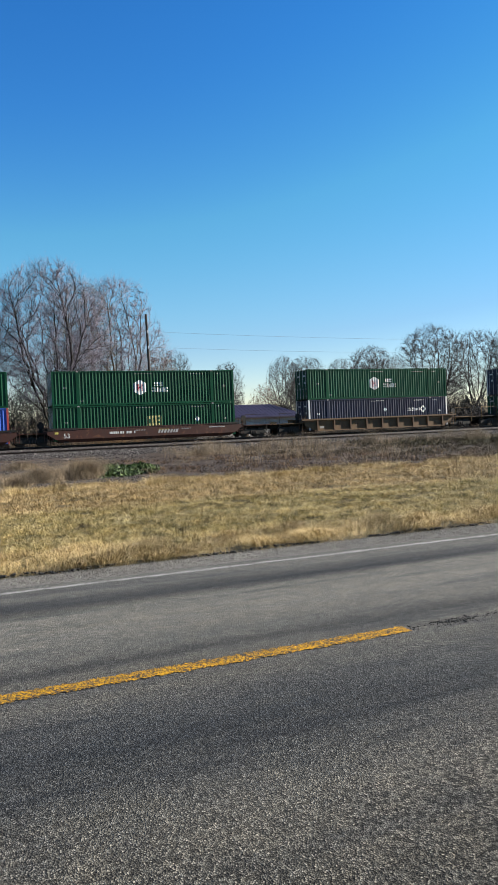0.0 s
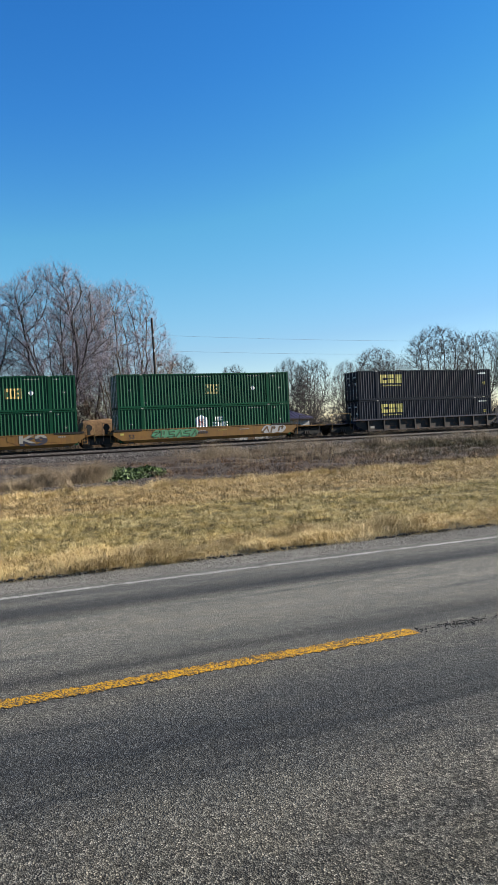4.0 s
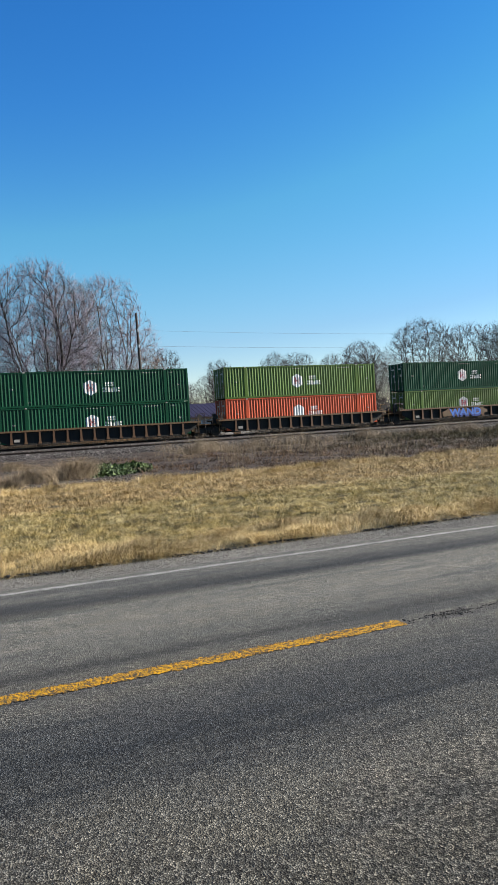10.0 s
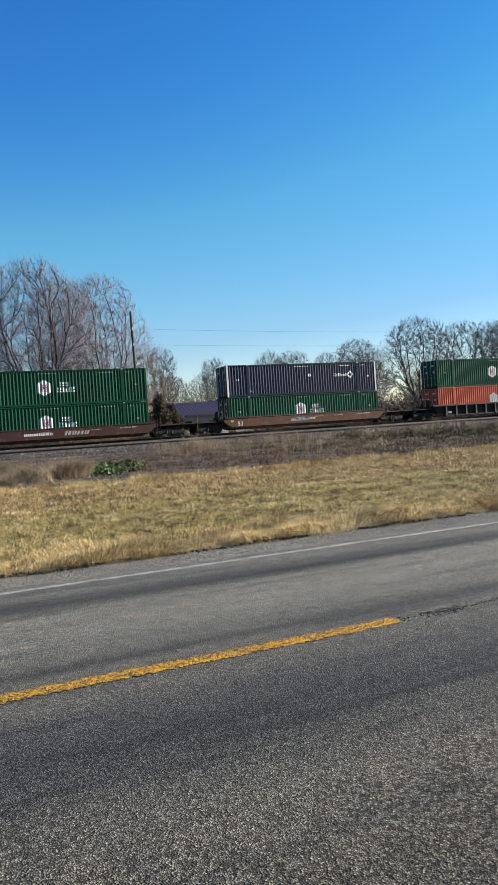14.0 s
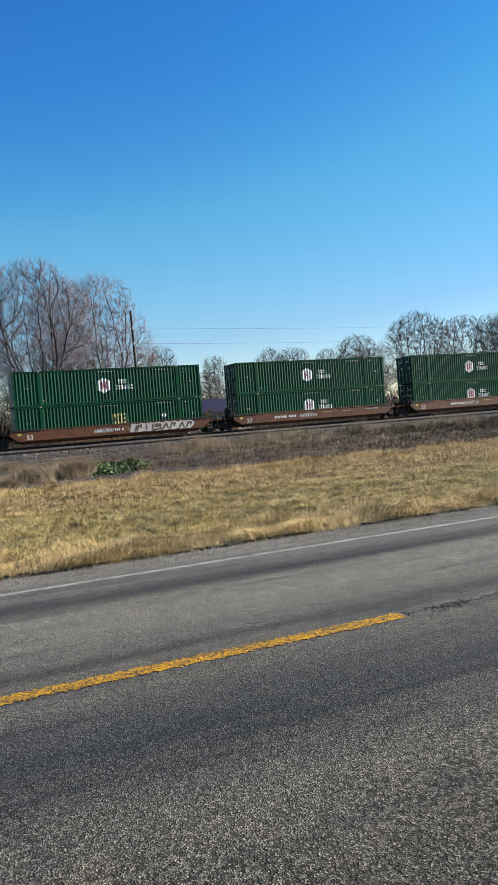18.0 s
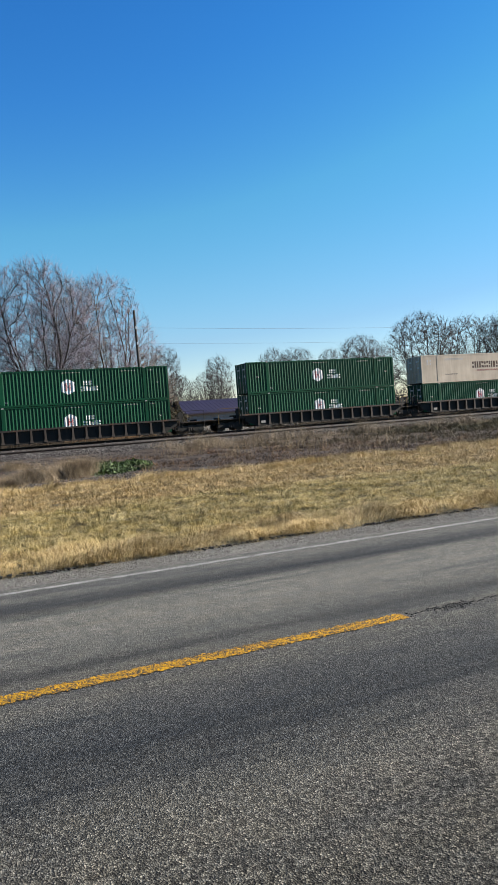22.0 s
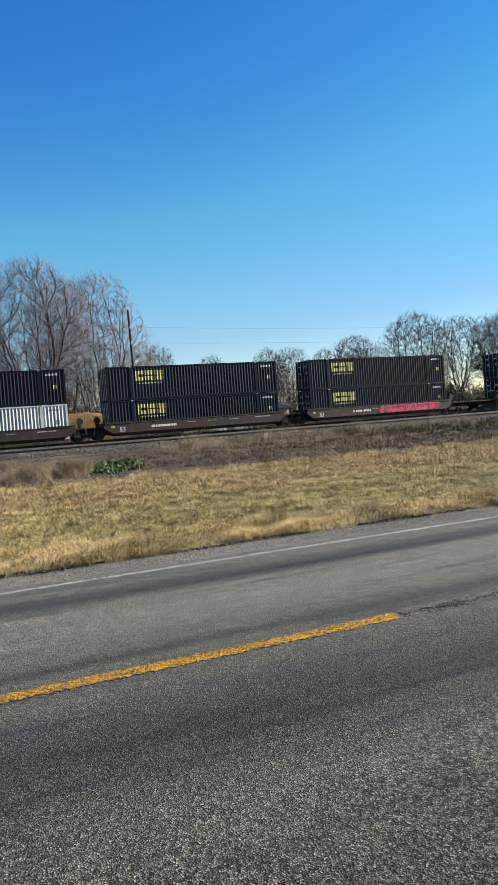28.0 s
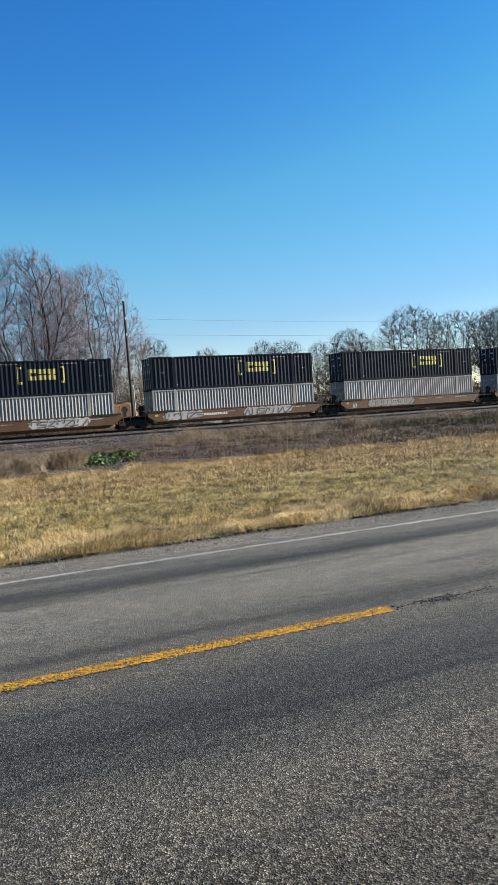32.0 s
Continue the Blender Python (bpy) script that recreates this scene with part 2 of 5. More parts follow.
MAT["weed"] = stuff_mat("dead_weed_stalk", [(0.0, (0.010, 0.005, 0.003)), (0.5, (0.034, 0.017, 0.008)), (0.82, (0.105, 0.058, 0.025)), (1.0, (0.30, 0.195, 0.10))], 0.8,
                        (0.12, 0.45, 0.62, PURPLER), (0.7, (0.32, 0.3, 0.28), (1.5, 1.42, 1.25)))
MAT["brushweed"] = stuff_mat("dark_dead_weed", [(0.0, (0.012, 0.010, 0.007)), (0.6, (0.035, 0.026, 0.018)), (1.0, (0.07, 0.05, 0.03))], 0.9)
MAT["olive"] = stuff_mat("olive_ground_weeds", [(0.0, (0.008, 0.008, 0.003)), (0.6, (0.028, 0.023, 0.008)), (1.0, (0.11, 0.072, 0.026))], 0.8, None, (0.8, (0.45, 0.5, 0.45), (1.4, 1.3, 1.1)))
MAT["moss"] = stuff_mat("dark_green_bank_growth", [(0.0, (0.006, 0.007, 0.002)), (0.6, (0.034, 0.033, 0.009)), (1.0, (0.105, 0.080, 0.026))], 0.85, None, (0.6, (0.4, 0.42, 0.4), (1.5, 1.4, 1.2)))
MAT["tanbush"] = stuff_mat("tan_dry_grass", [(0.0, (0.06, 0.043, 0.026)), (0.5, (0.165, 0.12, 0.072)), (1.0, (0.29, 0.225, 0.145))], 0.8)
MAT["scrub"] = stuff_mat("brown_dry_leaf", [(0.0, (0.09, 0.052, 0.024)), (0.6, (0.12, 0.071, 0.034)), (1.0, (0.15, 0.092, 0.046))], 0.85)
MAT["heap"] = soil_mat("matted_tan_straw", [(0.3, (0.070, 0.041, 0.019)), (0.55, (0.108, 0.064, 0.030)), (0.75, (0.145, 0.088, 0.043))], 5.0)
MAT["greenleaf"] = stuff_mat("green_weed_leaf", [(0.0, (0.006, 0.014, 0.002)), (0.6, (0.022, 0.048, 0.005)), (1.0, (0.06, 0.098, 0.014))], 0.7, None, (1.6, (0.5, 0.5, 0.5), g(1.3)))
MAT["juniper"] = stuff_mat("juniper_needles", [(0.0, (0.012, 0.014, 0.007)), (0.7, (0.036, 0.031, 0.016)), (1.0, (0.085, 0.055, 0.03))], 0.8)


def bark_mat(name, a, b_):
    mat, nt, b = nodes(name, 0.9, 0, 0.2)
    n = noise_node(nt, 3.0, 6, (1, 1, 0.3))
    nt.links.new(ramp(nt, n, [(0.3, a), (0.7, b_)]), b.inputs["Base Color"])
    bump(nt, b, n, 0.6, 0.03)
    return mat


MAT["bark"] = bark_mat("grey_brown_bark", (0.022, 0.018, 0.014), (0.085, 0.07, 0.05))
MAT["twig"] = bark_mat("mauve_grey_twigs", (0.058, 0.053, 0.068), (0.116, 0.105, 0.130))
MAT["twig_buff"] = bark_mat("buff_twigs", (0.052, 0.043, 0.034), (0.115, 0.096, 0.072))
MAT["twig_red"] = bark_mat("reddish_brown_twigs", (0.050, 0.034, 0.026), (0.10, 0.068, 0.052))
MAT["bark_dark"] = bark_mat("dark_bark", (0.009, 0.008, 0.007), (0.028, 0.024, 0.02))
MAT["twig_dark"] = bark_mat("dark_grey_twigs", (0.010, 0.009, 0.010), (0.026, 0.022, 0.023))
MAT["pole"] = bark_mat("weathered_pole_wood", (0.022, 0.018, 0.016), (0.06, 0.052, 0.047))
MAT["wire"] = paint("line_wire", (0.12, 0.12, 0.125), 0.5, 0.1)
MAT["steel"] = paint("galvanised_steel", (0.42, 0.42, 0.42), 0.4, 0.3, metal=0.6)
MAT["rail"] = paint("rusted_rail_web", (0.016, 0.010, 0.008), 0.8, 0.2, (0.03, 0.02, 0.015))
MAT["railtop"] = paint("polished_rail_head", (0.16, 0.15, 0.14), 0.45, 0.2, metal=0.8)
MAT["tie"] = paint("creosoted_tie_timber", (0.064, 0.051, 0.043), 0.9, 0.4)
MAT["iron"] = paint("black_running_gear", (0.007, 0.007, 0.006), 0.7, 0.5, (0.019, 0.015, 0.012))
MAT["wheel"] = paint("wheel_steel", (0.025, 0.021, 0.019), 0.5, 0.3, metal=0.5)
MAT["deckyellow"] = paint("safety_yellow_paint", (0.527, 0.357, 0.025), 0.5, 0.35)
for key, col, rust in (("maroon", (0.036, 0.011, 0.007), 0.3), ("tan", (0.140, 0.072, 0.016), 0.42), ("brown", (0.085, 0.05, 0.022), 0.35), ("rust", (0.072, 0.024, 0.009), 0.45),
                       ("darkgrey", (0.019, 0.015, 0.013), 0.3), ("blue", (0.007, 0.010, 0.026), 0.1), ("darkmaroon", (0.022, 0.011, 0.012), 0.2), ("mustard", (0.117, 0.071, 0.014), 0.3),
                       ("ochre", (0.092, 0.048, 0.022), 0.5), ("umber", (0.046, 0.036, 0.029), 0.25)):
    MAT["w_" + key] = paint("wagon_paint_" + key, col, 0.6, 0.4, (0.026, 0.02, 0.016), rust=rust)
for key, col in (("green", (0.003, 0.043, 0.020)), ("lightgreen", (0.050, 0.096, 0.013)), ("navy", (0.003, 0.007, 0.026)), ("orange", (0.365, 0.053, 0.016)), ("black", (0.0035, 0.0065, 0.014)),
                 ("white", (0.411, 0.411, 0.398)), ("red", (0.25, 0.043, 0.038)), ("beige", (0.365, 0.305, 0.239)), ("silver", (0.239, 0.232, 0.222)), ("pale", (0.299, 0.259, 0.222)), ("royal", (0.020, 0.059, 0.265))):
    MAT["c_" + key] = paint("container_paint_" + key, col, 0.42, 0.2, (0.02, 0.021, 0.021), gloss=0.12 if key in ("black", "green") else 0.25)
for key, col in (("white", (0.510, 0.510, 0.493)), ("red", (0.383, 0.017, 0.034)), ("yellow", (0.32, 0.275, 0.068)), ("rose", (0.36, 0.235, 0.165)), ("amber", (0.40, 0.28, 0.09)), ("darkred", (0.204, 0.025, 0.025)), ("ink", (0.025, 0.025, 0.034)), ("blue", (0.043, 0.128, 0.425)),
                 ("purple", (0.119, 0.085, 0.187)), ("teal", (0.060, 0.238, 0.230)), ("pink", (0.425, 0.034, 0.076)), ("grey", (0.306, 0.297, 0.289)), ("mint", (0.068, 0.187, 0.102)), ("sage", (0.11, 0.15, 0.085)), ("fern", (0.03, 0.12, 0.055)), ("cobalt", (0.025, 0.05, 0.20)), ("mustard", (0.22, 0.20, 0.075)), ("dust", (0.21, 0.197, 0.175))):
    MAT["m_" + key] = paint("marking_" + key, col, 0.5, 0.2)
MAT["shingle"] = paint("purple_blue_metal_roofing", (0.010, 0.008, 0.024), 0.6, 0.1)
MAT["siding"] = paint("off_white_lap_siding", (0.374, 0.360, 0.338), 0.7, 0.25)
MAT["glass"] = nodes("dark_window_glass", 0.08)[0]
MAT["glass"].node_tree.nodes["Principled BSDF"].inputs["Base Color"].default_value = (0.015, 0.017, 0.02, 1)


# ---- mesh helpers ----
class Shape:
    """Vertices and faces of one part."""

    def __init__(self):
        self.v, self.f = [], []

    def box(self, x0, x1, y0, y1, z0, z1):
        n = len(self.v)
        self.v += [(x, y, z) for x in (x0, x1) for y in (y0, y1) for z in (z0, z1)]
        self.f += [tuple(n + i for i in q) for q in ((0, 1, 3, 2), (4, 6, 7, 5), (0, 4, 5, 1), (2, 3, 7, 6), (0, 2, 6, 4), (1, 5, 7, 3))]
        return self

    def prism(self, outline, y0, y1):
        """An outline in x, z, given counter-clockwise seen from -y, drawn out along y."""
        n, k = len(self.v), len(outline)
        self.v += [(x, y0, z) for x, z in outline] + [(x, y1, z) for x, z in outline]
        self.f.append(tuple(range(n, n + k)))
        self.f.append(tuple(range(n + 2 * k - 1, n + k - 1, -1)))
        for i in range(k):
            j = (i + 1) % k
            self.f.append((n + i, n + k + i, n + k + j, n + j))
        return self

    def tube(self, a, b, ra, rb=None, sides=8, caps=True):
        a, b, rb = Vector(a), Vector(b), ra if rb is None else rb
        d = (b - a).normalized()
        u = d.orthogonal().normalized()
        w = d.cross(u)
        n = len(self.v)
        for p, r in ((a, ra), (b, rb)):
            for i in range(sides):
                t = 2 * math.pi * i / sides
                self.v.append(tuple(p + (u * math.cos(t) + w * math.sin(t)) * r))
        for i in range(sides):
            j = (i + 1) % sides
            self.f.append((n + i, n + j, n + sides + j, n + sides + i))
        if caps:
            self.f.append(tuple(range(n + sides - 1, n - 1, -1)))
            self.f.append(tuple(range(n + sides, n + 2 * sides)))
        return self

    def pipe(self, pts, r, sides=5):
        """One unbroken round bar through points that run mainly along x."""
        n = len(self.v)
        for x, y, z in pts:
            self.v += [(x, y + r * math.cos(2 * math.pi * i / sides), z + r * math.sin(2 * math.pi * i / sides)) for i in range(sides)]
        for k in range(len(pts) - 1):
            for i in range(sides):
                j = (i + 1) % sides
                a, b = n + k * sides, n + (k + 1) * sides
                self.f.append((a + i, a + j, b + j, b + i))
        return self

    def strip(self, pts, width, y, out=0.008):
        """A thick stroke along points in x, z, lying on the plane y and facing -y."""
        for (x0, z0), (x1, z1) in zip(pts, pts[1:]):
            dx, dz = x1 - x0, z1 - z0
            k = width / 2 / max(1e-6, math.hypot(dx, dz))
            nx, nz = -dz * k, dx * k
            ex, ez = dx * k * 0.6, dz * k * 0.6
            self.prism([(x0 - nx - ex, z0 - nz - ez), (x1 - nx + ex, z1 - nz + ez), (x1 + nx + ex, z1 + nz + ez), (x0 + nx - ex, z0 + nz - ez)], y - out, y)
        return self

    def mesh(self, name):
        me = bpy.data.meshes.new(name)
        me.from_pydata(self.v, [], self.f)
        me.update()
        return me


LOOSE = ("lettering", "wordmark", "reporting_mark", "stencil", "branchwork", "sprayed_lettering", "outline", "frame_mark")   # runs too small to pick apart


def part(name, shape, material, parent, label=""):
    """One mesh object under a thing or a part."""
    me = shape if isinstance(shape, bpy.types.Mesh) else shape.mesh(name)
    if not me.materials:
        me.materials.append(MAT[material])
    ob = new(name, me)
    ob.parent = parent
    if name in LOOSE:
        ob["kind"] = "stuff"
    return tagged(ob, label)


def thing(name, label, category, group="", kind=""):
    return tagged(new(name), label, category, group, kind)


def tri_mesh(name, verts, faces, material):
    me = bpy.data.meshes.new(name)
    me.vertices.add(len(verts))
    me.vertices.foreach_set("co", np.ascontiguousarray(verts, dtype=np.float32).ravel())
    me.loops.add(faces.size)
    me.loops.foreach_set("vertex_index", np.ascontiguousarray(faces, dtype=np.int32).ravel())
    me.polygons.add(len(faces))
    me.polygons.foreach_set("loop_start", np.arange(len(faces), dtype=np.int32) * 3)
    me.update(calc_edges=True)
    me.materials.append(MAT[material])
    return me


def text_mesh(words, size, bold=0.0):
    cu = bpy.data.curves.new("lettering", "FONT")
    cu.body, cu.size, cu.extrude, cu.offset = words, size, 0.004, bold
    ob = bpy.data.objects.new("lettering", cu)
    scene.collection.objects.link(ob)
    bpy.context.view_layer.update()
    me = bpy.data.meshes.new_from_object(ob.evaluated_get(bpy.context.evaluated_depsgraph_get()))
    bpy.data.objects.remove(ob)
    me.transform(Euler((radians(90), 0, 0)).to_matrix().to_4x4())
    return me


# ---- the ground ----
ROAD_Y0, ROAD_Y1 = 1.3, 8.72
RAIL_MAIN, RAIL_NEAR = 0.93, 0.645        # tops of rail
TRACK_MAIN, TRACK_NEAR = 63.8, 59.5       # centre lines
PROFILE = [(-3000, 0.3), (-60, 0.0), (-2.0, -0.06), (0.6, -0.12), (ROAD_Y0 - 0.02, -0.12), (ROAD_Y1, -0.12), (9.3, -0.05), (9.6, 0.0), (14, 0.02), (20, 0.0), (24.5, -0.06), (27, -0.14), (30, -0.2),
           (36, -0.25), (46, -0.25), (50, -0.2), (53, -0.05), (57, 0.1), (62, 0.2), (67, 0.2), (70, 0.1), (76, 0.0), (90, 0.0), (130, 0.0), (300, 0.3), (1000, 0.8), (4000, 2.0)]


def ground_z(y):
    return float(np.interp(y, [p[0] for p in PROFILE], [p[1] for p in PROFILE]))


def swell(x, y):
    """Slow unevenness of verge and bank."""
    if 10.5 < y < 56:
        k = min(1.0, (y - 10.5) / 3) * (1.0 if y < 25 else 2.0)
        return k * (0.045 * noise.noise((x * 1.6, y * 1.6, 9)) if y < 25 else 0.0) + k * 0.05 * noise.noise((x * 0.35, y * 0.35, 0)) + k * 0.03 * noise.noise((x * 1.1, y * 1.1, 5))
    return 0.0


def build_ground():
    xs = [-3000, -800, -300, -100, -40, -15] + [-8 + 0.35 * i for i in range(110)] + [31 + 0.8 * i for i in range(66)] + [90, 110, 150, 300, 800, 3000]
    ys = sorted({p[0] for p in PROFILE} | {9.6 + 0.3 * i for i in range(52)} | {25.2 + 0.6 * i for i in range(54)})
    me = bpy.data.meshes.new("ground")
    v = [(x, y, ground_z(y) + swell(x, y)) for y in ys for x in xs]
    n = len(xs)
    f, m = [], []
    for j in range(len(ys) - 1):
        for i in range(n - 1):
            f.append((j * n + i, j * n + i + 1, (j + 1) * n + i + 1, (j + 1) * n + i))
            m.append(0 if ys[j] < 24.4 else 1 if ys[j] < 67 else 2)
    me.from_pydata(v, [], f)
    for key in ("verge", "bank", "field"):
        me.materials.append(MAT[key])
    me.polygons.foreach_set("material_index", m)
    me.polygons.foreach_set("use_smooth", [True] * len(f))
    tagged(new("ground", me), "flat rural ground with dry turf and weedy railway bank", "ground", kind="structure")


build_ground()


def build_road():
    road = tagged(new("road", Shape().prism([(ROAD_Y0, -0.2), (ROAD_Y1, -0.2), (ROAD_Y1 - 0.03, -0.004), (5.0, 0.0), (ROAD_Y0 + 0.03, -0.02)], -900, 900).mesh("road")),
                  "grey chip-seal asphalt country road with dark wheel tracks", "road", kind="structure")
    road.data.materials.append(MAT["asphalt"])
    road.data.transform(Matrix(((0, 1, 0, 0), (1, 0, 0, 0), (0, 0, 1, 0), (0, 0, 0, 1))))
    road.data.flip_normals()
    rnd = random.Random(4)
    # the edge line and one dash of the centre line, with ragged rims
    def ragged(x0, x1, y0, y1, step, z, key, name, rag=0.012):
        n = int((x1 - x0) / step)
        me = bpy.data.meshes.new(name)
        v = []
        for i in range(n + 1):
            x = x0 + (x1 - x0) * i / n
            v += [(x, y0 + rnd.uniform(-rag, rag), z), (x, y1 + rnd.uniform(-rag, rag), z)]
        me.from_pydata(v, [], [(2 * i, 2 * i + 2, 2 * i + 3, 2 * i + 1) for i in range(n)])
        part(name, me, key, road)
    ragged(-60, 140, 8.38, 8.475, 0.05, 0.002, "white_line", "edge_line", 0.018)
    ragged(0.12, 3.47, 4.928, 5.092, 0.014, 0.005, "yellow_line", "centre_dash", 0.02)


build_road()


# ---- railway ----
def build_bed():
    bed = Shape()
    m, n = RAIL_MAIN - 0.2, RAIL_NEAR - 0.2
    out = [(55.2, -0.1), (57.6, n - 0.06), (58.0, n), (61.0, n), (61.9, m - 0.03), (62.2, m), (65.6, m), (67.6, -0.1), (67.6, -0.6), (55.2, -0.6)]
    bed.prism(out, -900, 1000)
    me = bed.mesh("ballast_bed")
    me.transform(Matrix(((0, 1, 0, 0), (1, 0, 0, 0), (0, 0, 1, 0), (0, 0, 0, 1))))
    me.flip_normals()
    me.materials.append(MAT["ballast"])
    tagged(new("ballast_bed", me), "grey crushed-stone railway ballast bed", "ballast", kind="structure")


build_bed()


def scatter_stones(name, count, seed, place, size, material, label, category):
    """Rough little stones, each a squashed octahedron, in one mesh."""
    rng = np.random.default_rng(seed)
    base = np.array([(1, 0, 0), (-1, 0, 0), (0, 1, 0), (0, -1, 0), (0, 0, 1), (0, 0, -1)], float)
    tri = np.array([(0, 2, 4), (2, 1, 4), (1, 3, 4), (3, 0, 4), (2, 0, 5), (1, 2, 5), (3, 1, 5), (0, 3, 5)])
    p = place(rng, count)
    s = rng.uniform(size[0], size[1], (len(p), 1, 1)) * rng.uniform(0.6, 1.3, (len(p), 6, 1))
    a = rng.uniform(0, 2 * np.pi, len(p))
    c, d = np.cos(a)[:, None], np.sin(a)[:, None]
    b = base[None] * s * np.array([1, 0.8, 0.6])
    v = np.stack([b[:, :, 0] * c - b[:, :, 1] * d, b[:, :, 0] * d + b[:, :, 1] * c, b[:, :, 2]], -1) + p[:, None, :]
    f = tri[None] + 6 * np.arange(len(p))[:, None, None]
    tagged(new(name, tri_mesh(name, v.reshape(-1, 3), f.reshape(-1, 3), material)), label, category, kind="stuff")


def bed_height(y):
    m, n = RAIL_MAIN - 0.2, RAIL_NEAR - 0.2
    return np.interp(y, [50, 52, 55.2, 57.6, 58.0, 61.0, 61.9, 62.2, 65.6], [-0.2, -0.12, 0.0, n - 0.06, n, n, m - 0.03, m, m])


def on_bed(rng, n):
    x, y = rng.uniform(-2, 82, n), rng.triangular(52.0, 57.5, 62.6, n)
    return np.stack([x, y, bed_height(y) + rng.uniform(-0.02, 0.05, n)], -1)


def on_ditch(rng, n):
    x, y = rng.uniform(0, 24, n), rng.uniform(26.6, 54, n)
    keep = (x < 8 + 0.16 * (y - 25) + 4 * np.sin(y * 0.5)) | (rng.uniform(0, 1, n) < 0.25)
    x, y = x[keep], y[keep]
    z = np.interp(y, [q[0] for q in PROFILE], [q[1] for q in PROFILE])
    return np.stack([x, y, z + 0.03], -1)


def on_shoulder(rng, n):
    x, y = rng.uniform(-1.5, 16, n), rng.triangular(8.66, 9.0, 9.75, n)
    return np.stack([x, y, np.interp(y, [8.6, 8.75, 9.4, 9.75], [-0.004, -0.01, -0.02, 0.0]) + rng.uniform(-0.004, 0.006, n)], -1)


def on_crack(rng, n):
    x = np.concatenate([rng.normal(3.98, 0.11, n // 2), rng.uniform(3.5, 5.2, n - n // 2)])
    y = 5.02 + rng.normal(0, 0.035, n) + 0.012 * np.sin(x * 9)
    return np.stack([x, y, rng.uniform(-0.004, 0.004, n)], -1)


scatter_stones("tar_crumbs", 420, 14, on_crack, (0.006, 0.016), "tar", "crumbled black tar along the centre joint of the road", "tar")
scatter_stones("ballast_stones", 26000, 11, on_bed, (0.04, 0.11), "stone", "loose grey ballast stones beside the rails", "stones")
scatter_stones("ditch_stones", 20000, 12, on_ditch, (0.02, 0.055), "stone", "grey stones spilled into the weedy ditch", "stones")
def on_turf_rim(rng, n):
    x = rng.uniform(-1.5, 16, n)
    y = 9.47 + 0.05 * np.sin(x * 3.1) + 0.03 * np.sin(x * 7.7) + rng.normal(0, 0.025, n)
    return np.stack([x, y, rng.uniform(-0.01, 0.015, n)], -1)[np.sin(x * 1.9) + np.sin(x * 4.3) > -0.5]


# black crumbs added in place of the shade under the overhanging grass
scatter_stones("turf_clods", 1300, 15, on_turf_rim, (0.012, 0.032), "tar", "black crumbs standing in for shade along the gravel edge", "soil")
scatter_stones("shoulder_pebbles", 24000, 13, on_shoulder, (0.004, 0.012), "pebble", "pale limestone pebbles along the road edge", "pebbles")
shoulder = Shape().prism([(8.60, -0.2), (9.9, -0.2), (9.9, -0.03), (9.3, -0.022), (8.74, -0.012), (8.60, -0.03)], -200, 300).mesh("gravel_shoulder")
shoulder.transform(Matrix(((0, 1, 0, 0), (1, 0, 0, 0), (0, 0, 1, 0), (0, 0, 0, 1))))
shoulder.flip_normals()
shoulder.materials.append(MAT["gravel"])
tagged(new("gravel_shoulder", shoulder), "narrow pale gravel shoulder beside the road", "shoulder", kind="structure")


def build_track(yc, top, label):
    track = tagged(new("railway_track"), label, "track", "parallel railway tracks", "structure")
    foot, head = Shape(), Shape()
    for s in (-0.755, 0.755):
        web = Shape()
        web.box(-900, 1000, yc + s - 0.07, yc + s + 0.07, top - 0.18, top - 0.155)
        web.box(-900, 1000, yc + s - 0.01, yc + s + 0.01, top - 0.16, top - 0.04)
        web.box(-900, 1000, yc + s - 0.037, yc + s + 0.037, top - 0.045, top - 0.006)
        rail = part("rail", web, "rail", track, "rust-brown steel rail")
        part("rail_head", Shape().box(-900, 1000, yc + s - 0.033, yc + s + 0.033, top - 0.006, top), "railtop", rail, "polished running surface")
    tie = Shape().box(-0.115, 0.115, -1.3, 1.3, -0.16, 0.0).mesh("tie")
    tie.materials.append(MAT["tie"])
    rnd = random.Random(int(yc))
    for i in range(150):
        ob = part("tie", tie, "tie", track)
        ob.matrix_basis = pose(-4 + 0.56 * i + rnd.uniform(-0.03, 0.03), yc + rnd.uniform(-0.04, 0.04), top - 0.182, 0, 0, rnd.uniform(-1, 1))


# ---- containers ----
CL, CW, CH = 16.15, 2.59, 2.9
PITCH, DEEP = 0.28, 0.042
fold = PITCH        # spacing of the side folds of the container in hand


def corr(x):
    """How far the side sheet lies behind its outermost flats."""
    u = (x % fold) / fold
    pts = ((0.0, 0.0), (0.10, 0.0), (0.50, 1.0), (0.90, 1.0), (1.0, 0.0))
    for (a, p), (b, q) in zip(pts, pts[1:]):
        if a <= u <= b:
            return DEEP * (p + (q - p) * (u - a) / (b - a))
    return 0.0


def corr_stops(x0, x1):
    xs = {x0, x1}
    k = math.floor(x0 / fold) - 1
    while k * fold < x1:
        for u in (0.0, 0.10, 0.50, 0.90):
            if x0 < (k + u) * fold < x1:
                xs.add((k + u) * fold)
        k += 1
    return sorted(xs)


SIDE_Y = -CW / 2 + 0.012


